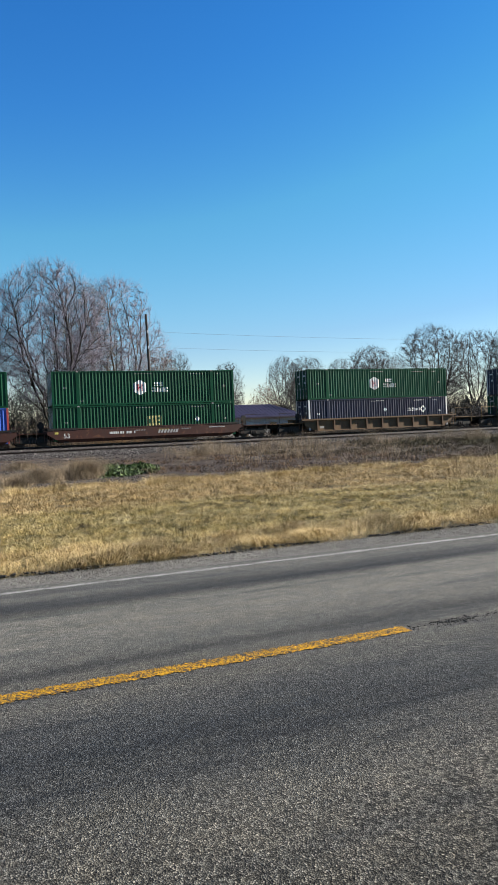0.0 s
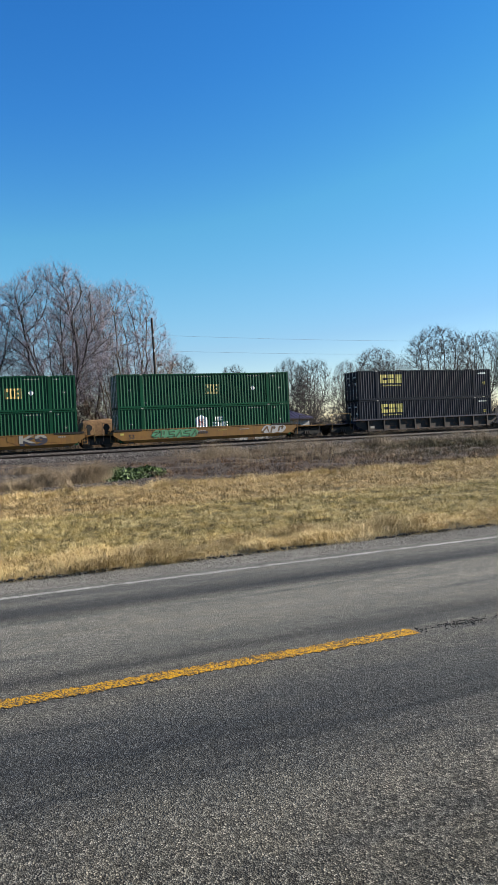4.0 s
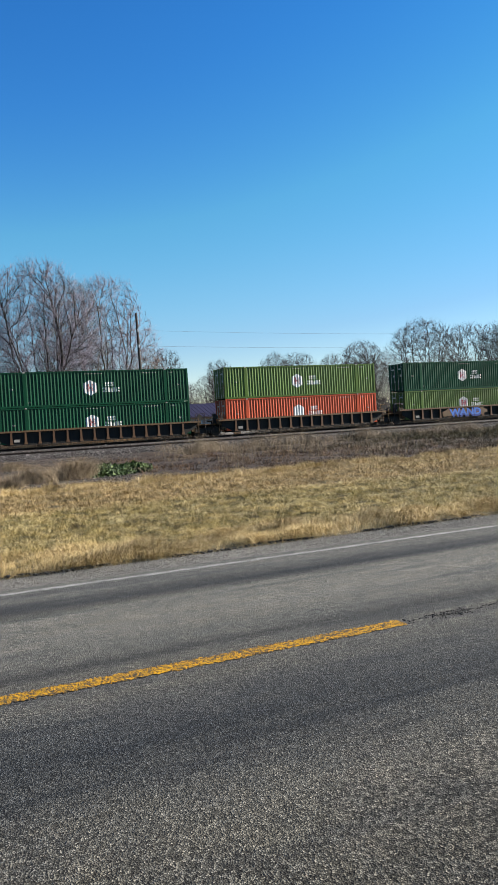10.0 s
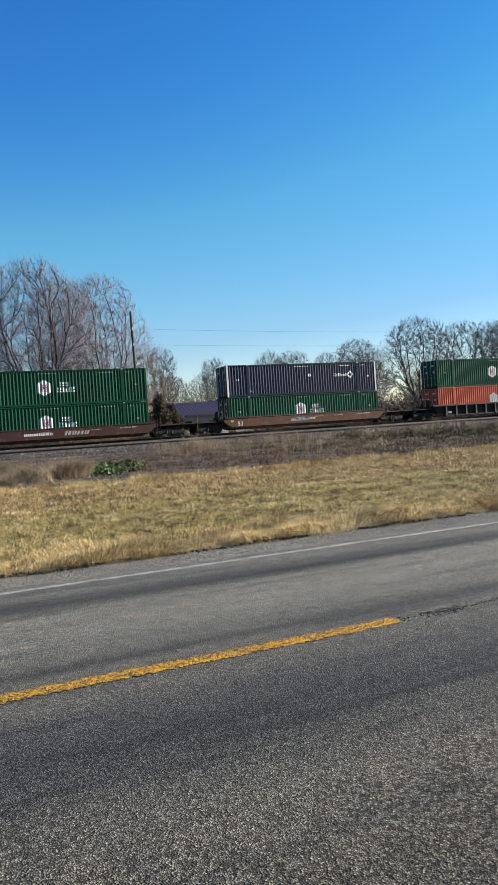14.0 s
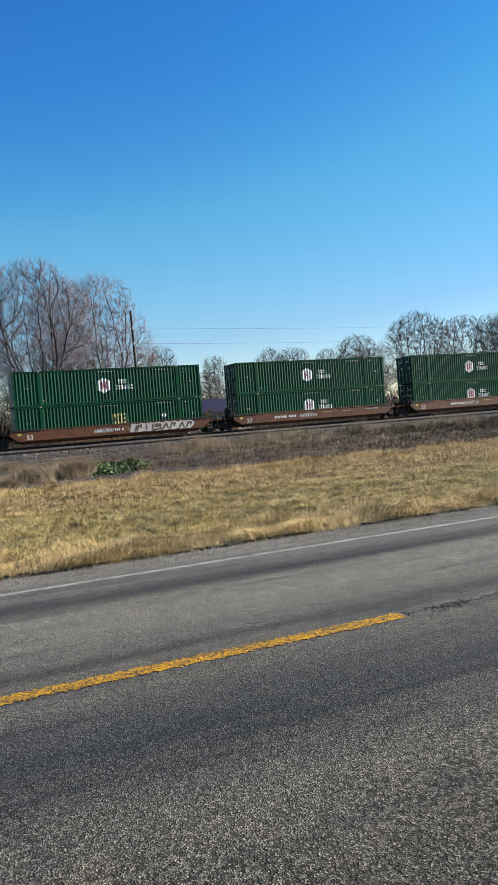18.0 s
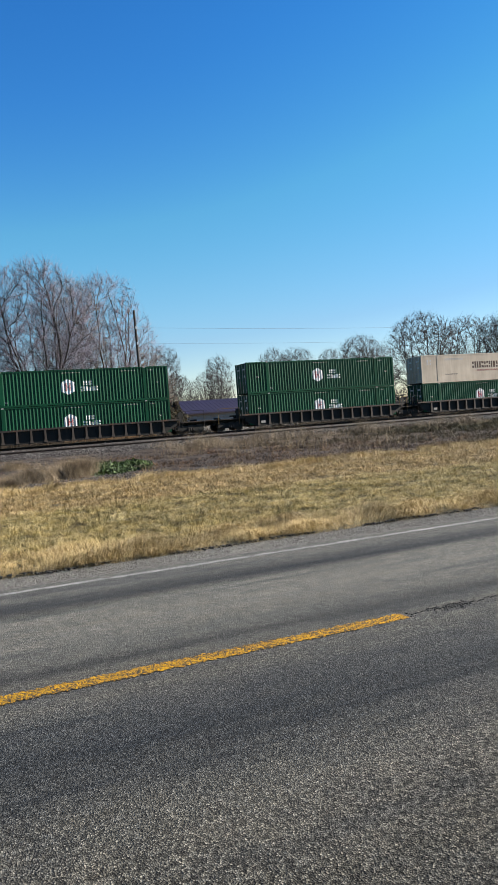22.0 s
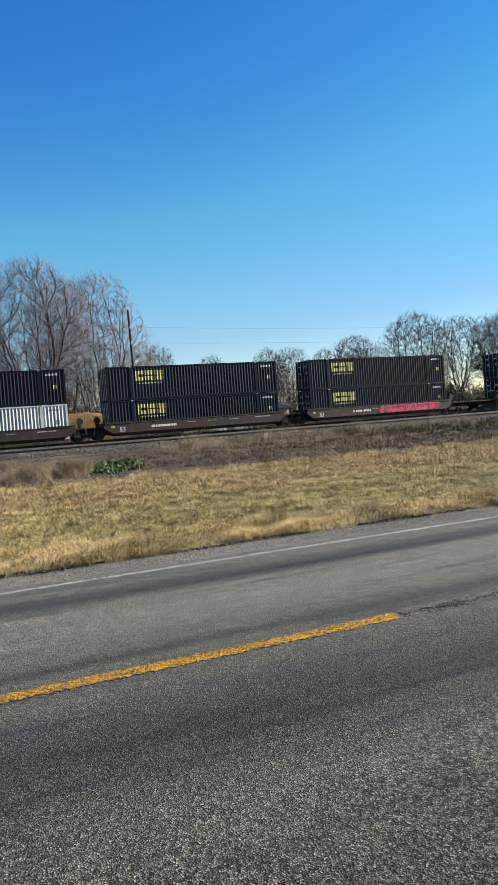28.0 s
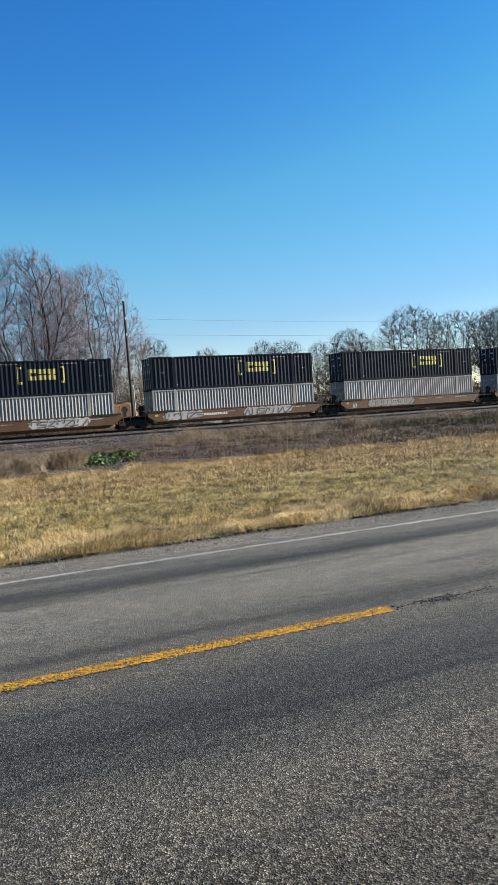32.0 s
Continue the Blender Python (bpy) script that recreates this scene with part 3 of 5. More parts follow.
def side_sheet(x0, x1, z0, z1, depth=1.0):
    s = Shape()
    xs = corr_stops(x0, x1)
    for x in xs:
        y = SIDE_Y + corr(x) * depth
        s.v += [(x, y, z0), (x, y, z1), (x, SIDE_Y + 0.1, z0), (x, SIDE_Y + 0.1, z1)]
    for i in range(len(xs) - 1):
        a = 4 * i
        s.f += [(a, a + 4, a + 5, a + 1), (a + 2, a + 3, a + 7, a + 6)]
    return s


def decal(spans, x0, x1, depth=1.0, cuts=()):
    """Paint on the side sheet that follows its folds: spans(x) gives the heights that are painted at x."""
    s = Shape()
    known = {}

    def corner(x, z):
        key = (round(x, 4), round(z, 4))
        if key not in known:
            known[key] = len(s.v)
            s.v.append((x, SIDE_Y + corr(x) * depth - 0.006, z))
        return known[key]
    fine = sorted(set(corr_stops(x0, x1)) | set(cuts) | {x0 + (x1 - x0) * i / 24 for i in range(25)})
    for a, b in zip(fine, fine[1:]):
        k = (b - a) * 0.001
        for (l0, h0), (l1, h1) in zip(spans(a + k), spans(b - k)):
            s.f.append((corner(a, l0), corner(b, l1), corner(b, h1), corner(a, h0)))
    return s


def hexagon(cx, cz, w, h):
    def spans(x):
        k = abs(x - cx) / (w / 2)
        k = min(k, 1.0)
        return [(cz - h / 2 + h * 0.22 * k, cz + h / 2 - h * 0.22 * k)]
    return decal(spans, cx - w / 2, cx + w / 2)


def bars(x0, x1, z0, z1, seed, gap=0.3, depth=1.0):
    """A run of unreadable letters as upright bars."""
    rnd = random.Random(seed)
    cuts, x = [], x0
    size = (z1 - z0) * 0.75
    while x < x1:
        w = size * rnd.uniform(0.35, 0.6)
        cuts.append((x, min(x1, x + w), rnd.choice((0, 1, 2, 3))))
        x += w + size * gap

    def spans(xx):
        h = z1 - z0
        for a, b, k in cuts:
            if a <= xx <= b:
                return ([(z0, z1)], [(z0, z0 + 0.36 * h), (z0 + 0.64 * h, z1)], [(z0, z0 + 0.74 * h)], [(z0, z0 + 0.3 * h), (z0 + 0.45 * h, z1)])[k]
        return []
    return decal(spans, x0, x1, depth, [e for c in cuts for e in c[:2]])


def diamond(cx, cz, r):
    return decal(lambda x: [(cz - max(0.01, r - abs(x - cx)), cz + max(0.01, r - abs(x - cx)))], cx - r, cx + r)


def ring(cx, cz, r):
    def spans(x):
        k, q = r - abs(x - cx), r * 0.55 - abs(x - cx)
        return [(cz - k, cz - max(q, 0.0)), (cz + max(q, 0.0), cz + k)] if k > 0.0 else []
    return decal(spans, cx - r, cx + r)


def block_letters(x, starts, wide, z0, z1):
    """Three plain blocks with notches, in place of a brand's letters."""
    h = z1 - z0
    for k, a in enumerate(starts):
        u = (x - a) / wide
        if 0 <= u <= 1:
            if k == 0:
                return [(z0, z1)] if u < 0.35 else [(z0, z0 + 0.36 * h), (z0 + 0.64 * h, z1)]
            if k == 1:
                return [(z0, z0 + 0.44 * h), (z0 + 0.56 * h, z1)]
            return [(z0, z1)] if 0.33 < u < 0.67 else [(z0, z0 + 0.42 * h), (z0 + 0.52 * h, z1)]
    return []


def frame_parts(box, col, post_col=None):
    """Posts, rails, castings, ends, roof and floor of a 53-foot container."""
    post_col = post_col or col
    h = CW / 2
    for y in (-h, h - 0.1):
        part("top_rail", Shape().box(0.12, CL - 0.12, y, y + 0.1, CH - 0.11, CH - 0.01), col, box)
        part("bottom_rail", Shape().box(0.12, CL - 0.12, y, y + 0.1, 0.02, 0.17), col, box)
        for x in (1.98, CL - 1.98 - 0.26):
            part("stacking_post", Shape().box(x, x + 0.26, y - 0.004 if y < 0 else y, y + 0.1 if y < 0 else y + 0.104, 0.17, CH - 0.11), col, box)
            part("casting", Shape().box(x + 0.04, x + 0.22, y - 0.01 if y < 0 else y, y + 0.1 if y < 0 else y + 0.11, CH - 0.1, CH + 0.004), "c_silver" if col != "c_silver" else "m_grey", box)
        for x in (0.0, CL - 0.16):
            part("corner_post", Shape().box(x, x + 0.16, y, y + 0.1, 0.0, CH), post_col, box)
    part("roof", Shape().box(0.1, CL - 0.1, -h + 0.1, h - 0.1, CH - 0.06, CH - 0.02), col, box)
    part("floor", Shape().box(0.1, CL - 0.1, -h + 0.1, h - 0.1, 0.06, 0.15), "iron", box)
    end = Shape().box(CL - 0.1, CL - 0.04, -h + 0.1, h - 0.1, 0.15, CH - 0.06)
    for i in range(8):
        y = -h + 0.25 + i * 0.29
        end.box(CL - 0.04, CL - 0.005, y, y + 0.14, 0.25, CH - 0.15)
    part("end_wall", end, col, box)
    for y0, y1 in ((-h + 0.1, -0.01), (0.01, h - 0.1)):
        door = part("door", Shape().box(0.04, 0.1, y0, y1, 0.1, CH - 0.08), col, box)
        for k in (0.25, 0.75):
            y = y0 + (y1 - y0) * k
            rod = Shape().tube((0.01, y, 0.12), (0.01, y, CH - 0.1), 0.02, sides=6)
            rod.box(-0.01, 0.05, y - 0.05, y + 0.05, 1.0, 1.12).box(-0.01, 0.05, y - 0.05, y + 0.05, 0.3, 0.36).box(-0.01, 0.05, y - 0.05, y + 0.05, 2.5, 2.56)
            part("lock_rod", rod, "steel", door)
        part("notice", Shape().box(0.034, 0.04, y0 + 0.35, y0 + 0.62, 1.55, 1.75), "m_white" if col != "c_white" else "m_ink", door)
        part("notice", Shape().box(0.034, 0.04, y0 + 0.4, y0 + 0.85, 2.25, 2.38), "m_white" if col != "c_white" else "m_ink", door)


def corrugated(box, col):
    """Three folded side sheets a side."""
    for x0, x1 in ((0.16, 1.98), (2.24, CL - 2.24), (CL - 1.98, CL - 0.16)):
        sh = side_sheet(x0, x1, 0.17, CH - 0.11)
        part("side_panel", sh, col, box)
    part("far_side_panel", Shape().box(0.16, CL - 0.16, CW / 2 - 0.06, CW / 2 - 0.02, 0.17, CH - 0.11), col, box)


def small_marks(box, ink="m_dust", seed=0):
    part("lettering", bars(7.0, 8.5, CH - 0.3, CH - 0.23, seed), ink, box)
    part("lettering", bars(CL - 4.2, CL - 2.9, CH - 0.34, CH - 0.25, seed + 1), ink, box)
    part("lettering", bars(CL - 1.75, CL - 1.3, CH - 0.36, CH - 0.26, seed + 2), ink, box)
    part("lettering", bars(CL - 1.05, CL - 0.8, 1.42, 1.58, seed + 3), ink, box)
    part("lettering", bars(0.95, 1.2, 1.45, 1.6, seed + 4), ink, box)
    part("lettering", bars(2.35, 2.55, 0.36, 0.5, seed + 5), ink, box)


def make_container(kind):
    global fold
    fold = {"J": 0.375, "R": 0.325}.get(kind, PITCH)
    look_up = {"G": ("c_green", "dark green corrugated 53-foot container with white hexagon emblem"),
               "L": ("c_lightgreen", "faded light green corrugated 53-foot container with white hexagon emblem"),
               "O": ("c_orange", "bright orange corrugated 53-foot container with white emblem"),
               "E": ("c_green", "dark green corrugated 53-foot container with yellow panel"),
               "N": ("c_navy", "navy blue corrugated 53-foot container with pale end posts"),
               "K": ("c_black", "black corrugated 53-foot container with yellow marking near its end"),
               "J": ("c_black", "black corrugated 53-foot container with framed yellow marking"),
               "W": ("c_white", "white corrugated 53-foot container with dark marking"),
               "P": ("c_pale", "pale grey-beige corrugated 53-foot container, weathered"),
               "Q": ("c_white", "off-white corrugated 53-foot container with blue marking"),
               "R": ("c_red", "faded red corrugated 53-foot container with pale pennant mark"),
               "S": ("c_silver", "plain silver-grey corrugated 53-foot container"),
               "B": ("c_beige", "beige smooth-sided refrigerated container with dark red marking"),
               "F": ("c_white", "white smooth-sided refrigerated container with dark red marking"),
               "X": ("c_green", "dark green corrugated 53-foot container with yellow panel beside its placard"),
               "T": ("c_royal", "royal blue corrugated container with red end panel")}
    col, label = look_up[kind]
    box = thing("shipping_container", label, "container", "containers on the train")
    smooth = kind in "BF"
    frame_parts(box, col, {"N": "m_white", "T": "c_red"}.get(kind))
    if smooth:
        for x0, x1 in ((0.16, 1.98), (2.24, CL - 2.24), (CL - 1.98, CL - 0.16)):
            part("side_panel", side_sheet(x0, x1, 0.17, CH - 0.11, 0.03), col, box)
        part("far_side_panel", Shape().box(0.16, CL - 0.16, CW / 2 - 0.06, CW / 2 - 0.02, 0.17, CH - 0.11), col, box)
        ink = "m_darkred"
        part("wordmark", bars(6.6, 11.2, 1.38, 2.05, 7, 0.2, 0.03), ink if kind == "F" else "w_maroon", box)
        part("lettering", bars(7.2, 10.6, 1.05, 1.2, 8, 0.4, 0.03), ink, box)
        crest = decal(lambda x: [(1.1 + 0.4 * abs(x - 12.0), 1.32 + 0.2 * abs(x - 12.0)), (1.4, 1.85), (1.95, 2.2 + 0.25 * abs(math.sin((x - 12.0) * 6.5)))], 11.55, 12.45, 0.03)
        part("crest", crest, "w_maroon", box)
        part("crest_field", decal(lambda x: [(1.48, 1.78)], 11.75, 12.25, 0.03), col, box)
        part("lettering", bars(3.0, 5.4, 2.3, 2.5, 9, 0.4, 0.03), "m_grey", box)
        part("lettering", bars(3.0, 4.6, 0.8, 0.9, 10, 0.4, 0.03), "m_ink", box)
        part("lettering", bars(0.7, 1.4, 1.9, 2.4, 11, 0.5, 0.03), "m_grey", box)
        unit = Shape().box(CL - 0.03, CL + 0.0, -1.0, 1.0, 0.4, 2.6)
        part("cooling_unit", unit, "m_grey", box)
        return box
    corrugated(box, col)
    if kind in "GLO":
        emblem = part("emblem", hexagon(7.45, 1.46, 1.1, 1.32), "m_white", box)
        if kind != "O":
            part("emblem_bar", decal(lambda x: [(1.14, 1.78)], 7.17, 7.36), "m_red", emblem)
            part("emblem_bar", decal(lambda x: [(1.14, 1.78)], 7.54, 7.73), "m_red", emblem)
            part("emblem_bar", decal(lambda x: [(1.38, 1.54)], 7.36, 7.54), "m_red", emblem)
        part("lettering", bars(8.75, 9.55, 1.56, 1.9, 21), "m_white", box)
        part("lettering", bars(8.5, 10.0, 1.06, 1.44, 22), "m_white", box)
        small_marks(box, seed=30)
    elif kind in "EX":
        p = 8.6 if kind == "E" else 11.15
        panel = part("yellow_panel", decal(lambda x: [(1.05, 1.9)], p - 0.65, p + 0.65), "m_mustard" if kind == "E" else "m_amber", box)
        s = bars(p - 0.5, p + 0.55, 1.24, 1.74, 5, 0.5)
        s.v = [(x, y - 0.003, z) for x, y, z in s.v]
        part("lettering", s, "c_green", panel)
        part("placard", diamond(12.55, 1.5, 0.24), "m_white", box)
        small_marks(box, seed=40)
    elif kind == "N":
        part("placard", diamond(8.6, 1.75, 0.2), "m_white", box)
        part("lettering", bars(11.3, 12.8, 1.55, 1.85, 51, 0.25), "m_white", box)
        part("ring_emblem", ring(13.15, 1.7, 0.38), "m_white", box)
        small_marks(box, "m_white", 50)
    elif kind in "KW":
        ink = "m_yellow" if kind == "K" else "m_ink"
        part("wordmark", decal(lambda x: block_letters(x, (2.55, 3.42, 4.3), 0.75, 1.65, 2.5), 2.55, 5.05, 1.0, [q for c in (2.55, 3.42, 4.3) for q in (c, c + 0.26, c + 0.5, c + 0.75)]), ink, box)
        part("lettering", bars(2.7, 4.9, 1.36, 1.5, 62, 0.4), ink, box)
        part("lettering", bars(CL - 1.6, CL - 0.6, 2.4, 2.55, 63), "m_white" if kind == "K" else ink, box)
        part("lettering", bars(CL - 1.0, CL - 0.7, 1.3, 1.6, 64), "m_yellow" if kind == "K" else ink, box)
    elif kind == "J":
        part("wordmark", decal(lambda x: block_letters(x, (9.2, 10.0, 10.8), 0.68, 1.3, 2.2), 9.2, 11.48, 1.0, [q for c in (9.2, 10.0, 10.8) for q in (c, c + 0.24, c + 0.45, c + 0.68)]), "m_yellow", box)
        part("frame_mark", decal(lambda x: [(1.0, 1.2), (2.25, 2.4)] if (x < 8.75 or x > 11.85) else [], 8.4, 12.2, 1.0, (8.75, 11.85)), "m_yellow", box)
        part("frame_mark", decal(lambda x: [(1.0, 2.4)], 8.4, 8.52), "m_yellow", box)
        part("frame_mark", decal(lambda x: [(1.0, 2.4)], 12.08, 12.2), "m_yellow", box)
        small_marks(box, seed=60)
    elif kind == "R":
        def penn(x):
            u = (x - 10.1) / 3.0
            return [(1.55 - 0.55 * u, 1.75 + 0.65 * u)]
        part("pennant_mark", decal(penn, 10.1, 12.3), "m_rose", box)
        part("pennant_mark", decal(penn, 12.3, 13.0), "m_amber", box)
        small_marks(box, seed=70)
    elif kind == "Q":
        part("lettering", bars(2.7, 5.0, 1.3, 2.1, 71, 0.18), "m_blue", box)
        small_marks(box, "m_ink", 72)
    elif kind == "P":
        part("wordmark", bars(2.7, 4.2, 1.6, 2.3, 81, 0.3), "m_grey", box)
        small_marks(box, "m_grey", 82)
    elif kind == "T":
        small_marks(box, "m_grey", 83)
    return box


# ---- well wagons ----
def cloud(s, x0, x1, z0, z1, y, rnd, out=0.003):
    """A ragged sprayed patch."""
    n = max(5, int((x1 - x0) / 0.35))
    low = [(x0 + (x1 - x0) * i / n, z0 + rnd.uniform(0.0, 0.28) * (z1 - z0) * (1 if 0 < i < n else 1.5)) for i in range(n + 1)]
    high = [(x0 + (x1 - x0) * i / n, z1 - rnd.uniform(0.0, 0.28) * (z1 - z0) * (1 if 0 < i < n else 1.5)) for i in range(n, -1, -1)]
    return s.prism(low + high, y - out, y)


def graffiti(parent, x0, x1, z0, z1, y, col, edge, seed):
    """Sprayed lettering that nobody can read: a swelling patch with slanting strokes and a darker shadow line across it."""
    rnd = random.Random(seed)
    h = z1 - z0
    n = max(2, round((x1 - x0) / (h * 0.95)))
    w = (x1 - x0) / n
    low, high, steps = [], [], n * 6
    for i in range(steps + 1):
        x = x0 + (x1 - x0) * i / steps
        swell_ = 0.10 * abs(math.sin(math.pi * (x - x0) / w)) + 0.03 * rnd.random()
        end_ = 0.25 * max(0.0, 1 - min(x - x0, x1 - x) / (0.4 * w))
        low.append((x - 0.08 * h, z0 + h * (0.13 - swell_ + end_)))
        high.append((x + 0.10 * h, z1 - h * (0.13 - swell_ + end_)))
    patch = part("sprayed_lettering", Shape().prism(low + high[::-1], y - 0.003, y), col, parent, "spray-painted graffiti")
    rim, thin = Shape(), Shape()
    deep = y - 0.004
    for i in range(n):
        cx = x0 + (i + 0.5) * w
        grid = [(cx + a * w * 0.36 + b * 0.08 * h + rnd.uniform(-0.05, 0.05), z0 + h * (0.5 + b * 0.28) + rnd.uniform(-0.04, 0.04)) for a in (-1, 0, 1) for b in (-1, 0, 1)]
        runs = rnd.choice((((0, 2, 5, 4),), ((2, 0, 3), (5, 4)), ((1, 2, 8, 7),), ((2, 0), (8, 6)), ((2, 8, 0, 6),), ((0, 5, 6),), ((8, 2, 1, 7, 6, 0),)))
        for run in runs:
            pts = [grid[q] for q in run]
            rim.strip([(px + 0.05 * h, pz - 0.05 * h) for px, pz in pts], h * 0.15, deep - 0.0004 * (i % 2), 0.002)
            thin.strip(pts, h * 0.10, deep - 0.003 - 0.0004 * (i % 2), 0.002)
    part("outline", rim, "w_umber", patch)
    part("outline", thin, edge, patch)


def word_graffiti(parent, words, x0, x1, z0, z1, y, face_col, back_col, wing_col):
    """Sprayed block letters that can be read."""
    rnd = random.Random(len(words))
    patch = part("sprayed_lettering", cloud(Shape(), x0 - 0.9, x1 + 0.9, z0, z1 + 0.05, y, rnd), wing_col, parent, "spray-painted graffiti in block letters")
    for dx, dz, dy, key, grow in ((0.06, -0.16, 0.006, back_col, 0.05), (0.0, 0.03, 0.012, face_col, 0.03)):
        me = text_mesh(words, 1.0, grow)
        co = np.zeros(len(me.vertices) * 3)
        me.vertices.foreach_get("co", co)
        co = co.reshape(-1, 3)
        lo, hi = co.min(0), co.max(0)
        co[:, 0] = x0 + dx + (co[:, 0] - lo[0]) * (x1 - x0) / (hi[0] - lo[0])
        co[:, 2] = z0 + 0.08 + dz + (co[:, 2] - lo[2]) * (z1 - z0 - 0.1) / (hi[2] - lo[2])
        co[:, 1] = y - dy + (co[:, 1] - lo[1]) * 0.4
        me.vertices.foreach_set("co", co.ravel())
        part("outline", me, key, patch)


def make_truck(wagon, x):
    """A two-axle bogie at x along its wagon."""
    for y in (-1.0, 1.0):
        side = Shape().prism([(x - 1.25, 0.36), (x - 0.95, 0.3), (x - 0.5, 0.26), (x + 0.5, 0.26), (x + 0.95, 0.3), (x + 1.25, 0.36), (x + 1.25, 0.58), (x + 0.6, 0.74), (x - 0.6, 0.74), (x - 1.25, 0.58)], y - 0.08, y + 0.08)
        frame_ = part("side_frame", side, "iron", wagon)
        springs = Shape()
        for k in (-0.22, 0.0, 0.22):
            springs.tube((x + k, y - 0.1, 0.3), (x + k, y - 0.1, 0.55), 0.08, sides=8)
        part("spring_pack", springs, "wheel", frame_)
    for ax in (x - 0.88, x + 0.88):
        for y in (-0.76, 0.76):
            wheel = Shape().tube((ax, y - 0.07, 0.42), (ax, y + 0.07, 0.42), 0.42, sides=20)
            part("wheel", wheel, "wheel", wagon)
        part("axle", Shape().tube((ax, -1.1, 0.42), (ax, 1.1, 0.42), 0.08, sides=8), "iron", wagon)
    part("bolster", Shape().box(x - 0.25, x + 0.25, -1.1, 1.1, 0.5, 0.8), "iron", wagon)


def end_platform(wagon, x, s, reach, col, ladder):
    """Deck, couplers, hand rails and ladder at one end; s is -1 for the low-x end."""
    e = x + s * reach
    lo, hi = min(x, e), max(x, e)
    part("end_deck", Shape().box(lo, hi, -0.7, 0.7, 1.0, 1.12).box(lo, hi, -1.25, -0.7, 1.03, 1.09).box(lo, hi, 0.7, 1.25, 1.03, 1.09), col, wagon)
    part("draft_sill", Shape().box(lo, hi, -0.35, 0.35, 0.62, 1.0), "iron", wagon)
    if reach > 2.5:
        part("coupler", Shape().box(min(e, e + s * 0.5), max(e, e + s * 0.5), -0.14, 0.14, 0.7, 0.98), "iron", wagon)
    rail = Shape()
    for k in (0.25, 0.8):
        px = x + s * reach * k
        rail.tube((px, -1.28, 0.55), (px, -1.28, 2.05), 0.022, sides=6)
    rail.tube((x + s * reach * 0.25, -1.28, 2.05), (x + s * reach * 0.8, -1.28, 2.05), 0.022, sides=6)
    part("hand_rail", rail, "w_darkgrey" if ladder < 2 else "w_mustard", wagon)
    lad = Shape()
    px = x + s * 0.45
    for d in (-0.2, 0.2):
        lad.box(px + d - 0.02, px + d + 0.02, -1.3, -1.26, 0.35, 1.7)
    for z in (0.4, 0.68, 0.96, 1.24, 1.52):
        lad.box(px - 0.2, px + 0.2, -1.31, -1.27, z, z + 0.03)
    part("ladder", lad, col, wagon)
    if ladder:
        part("brake_stand", Shape().box(x + s * 0.9 - 0.12, x + s * 0.9 + 0.12, -0.9, -0.66, 1.12, 2.0).tube((x + s * 0.9, -0.98, 1.7), (x + s * 0.9, -0.92, 1.7), 0.28, sides=14), "iron", wagon)
        part("brake_hose", Shape().tube((e, -0.4, 0.85), (e + s * 0.25, -0.42, 0.5), 0.03, sides=6), "iron", wagon)


NUM53 = None


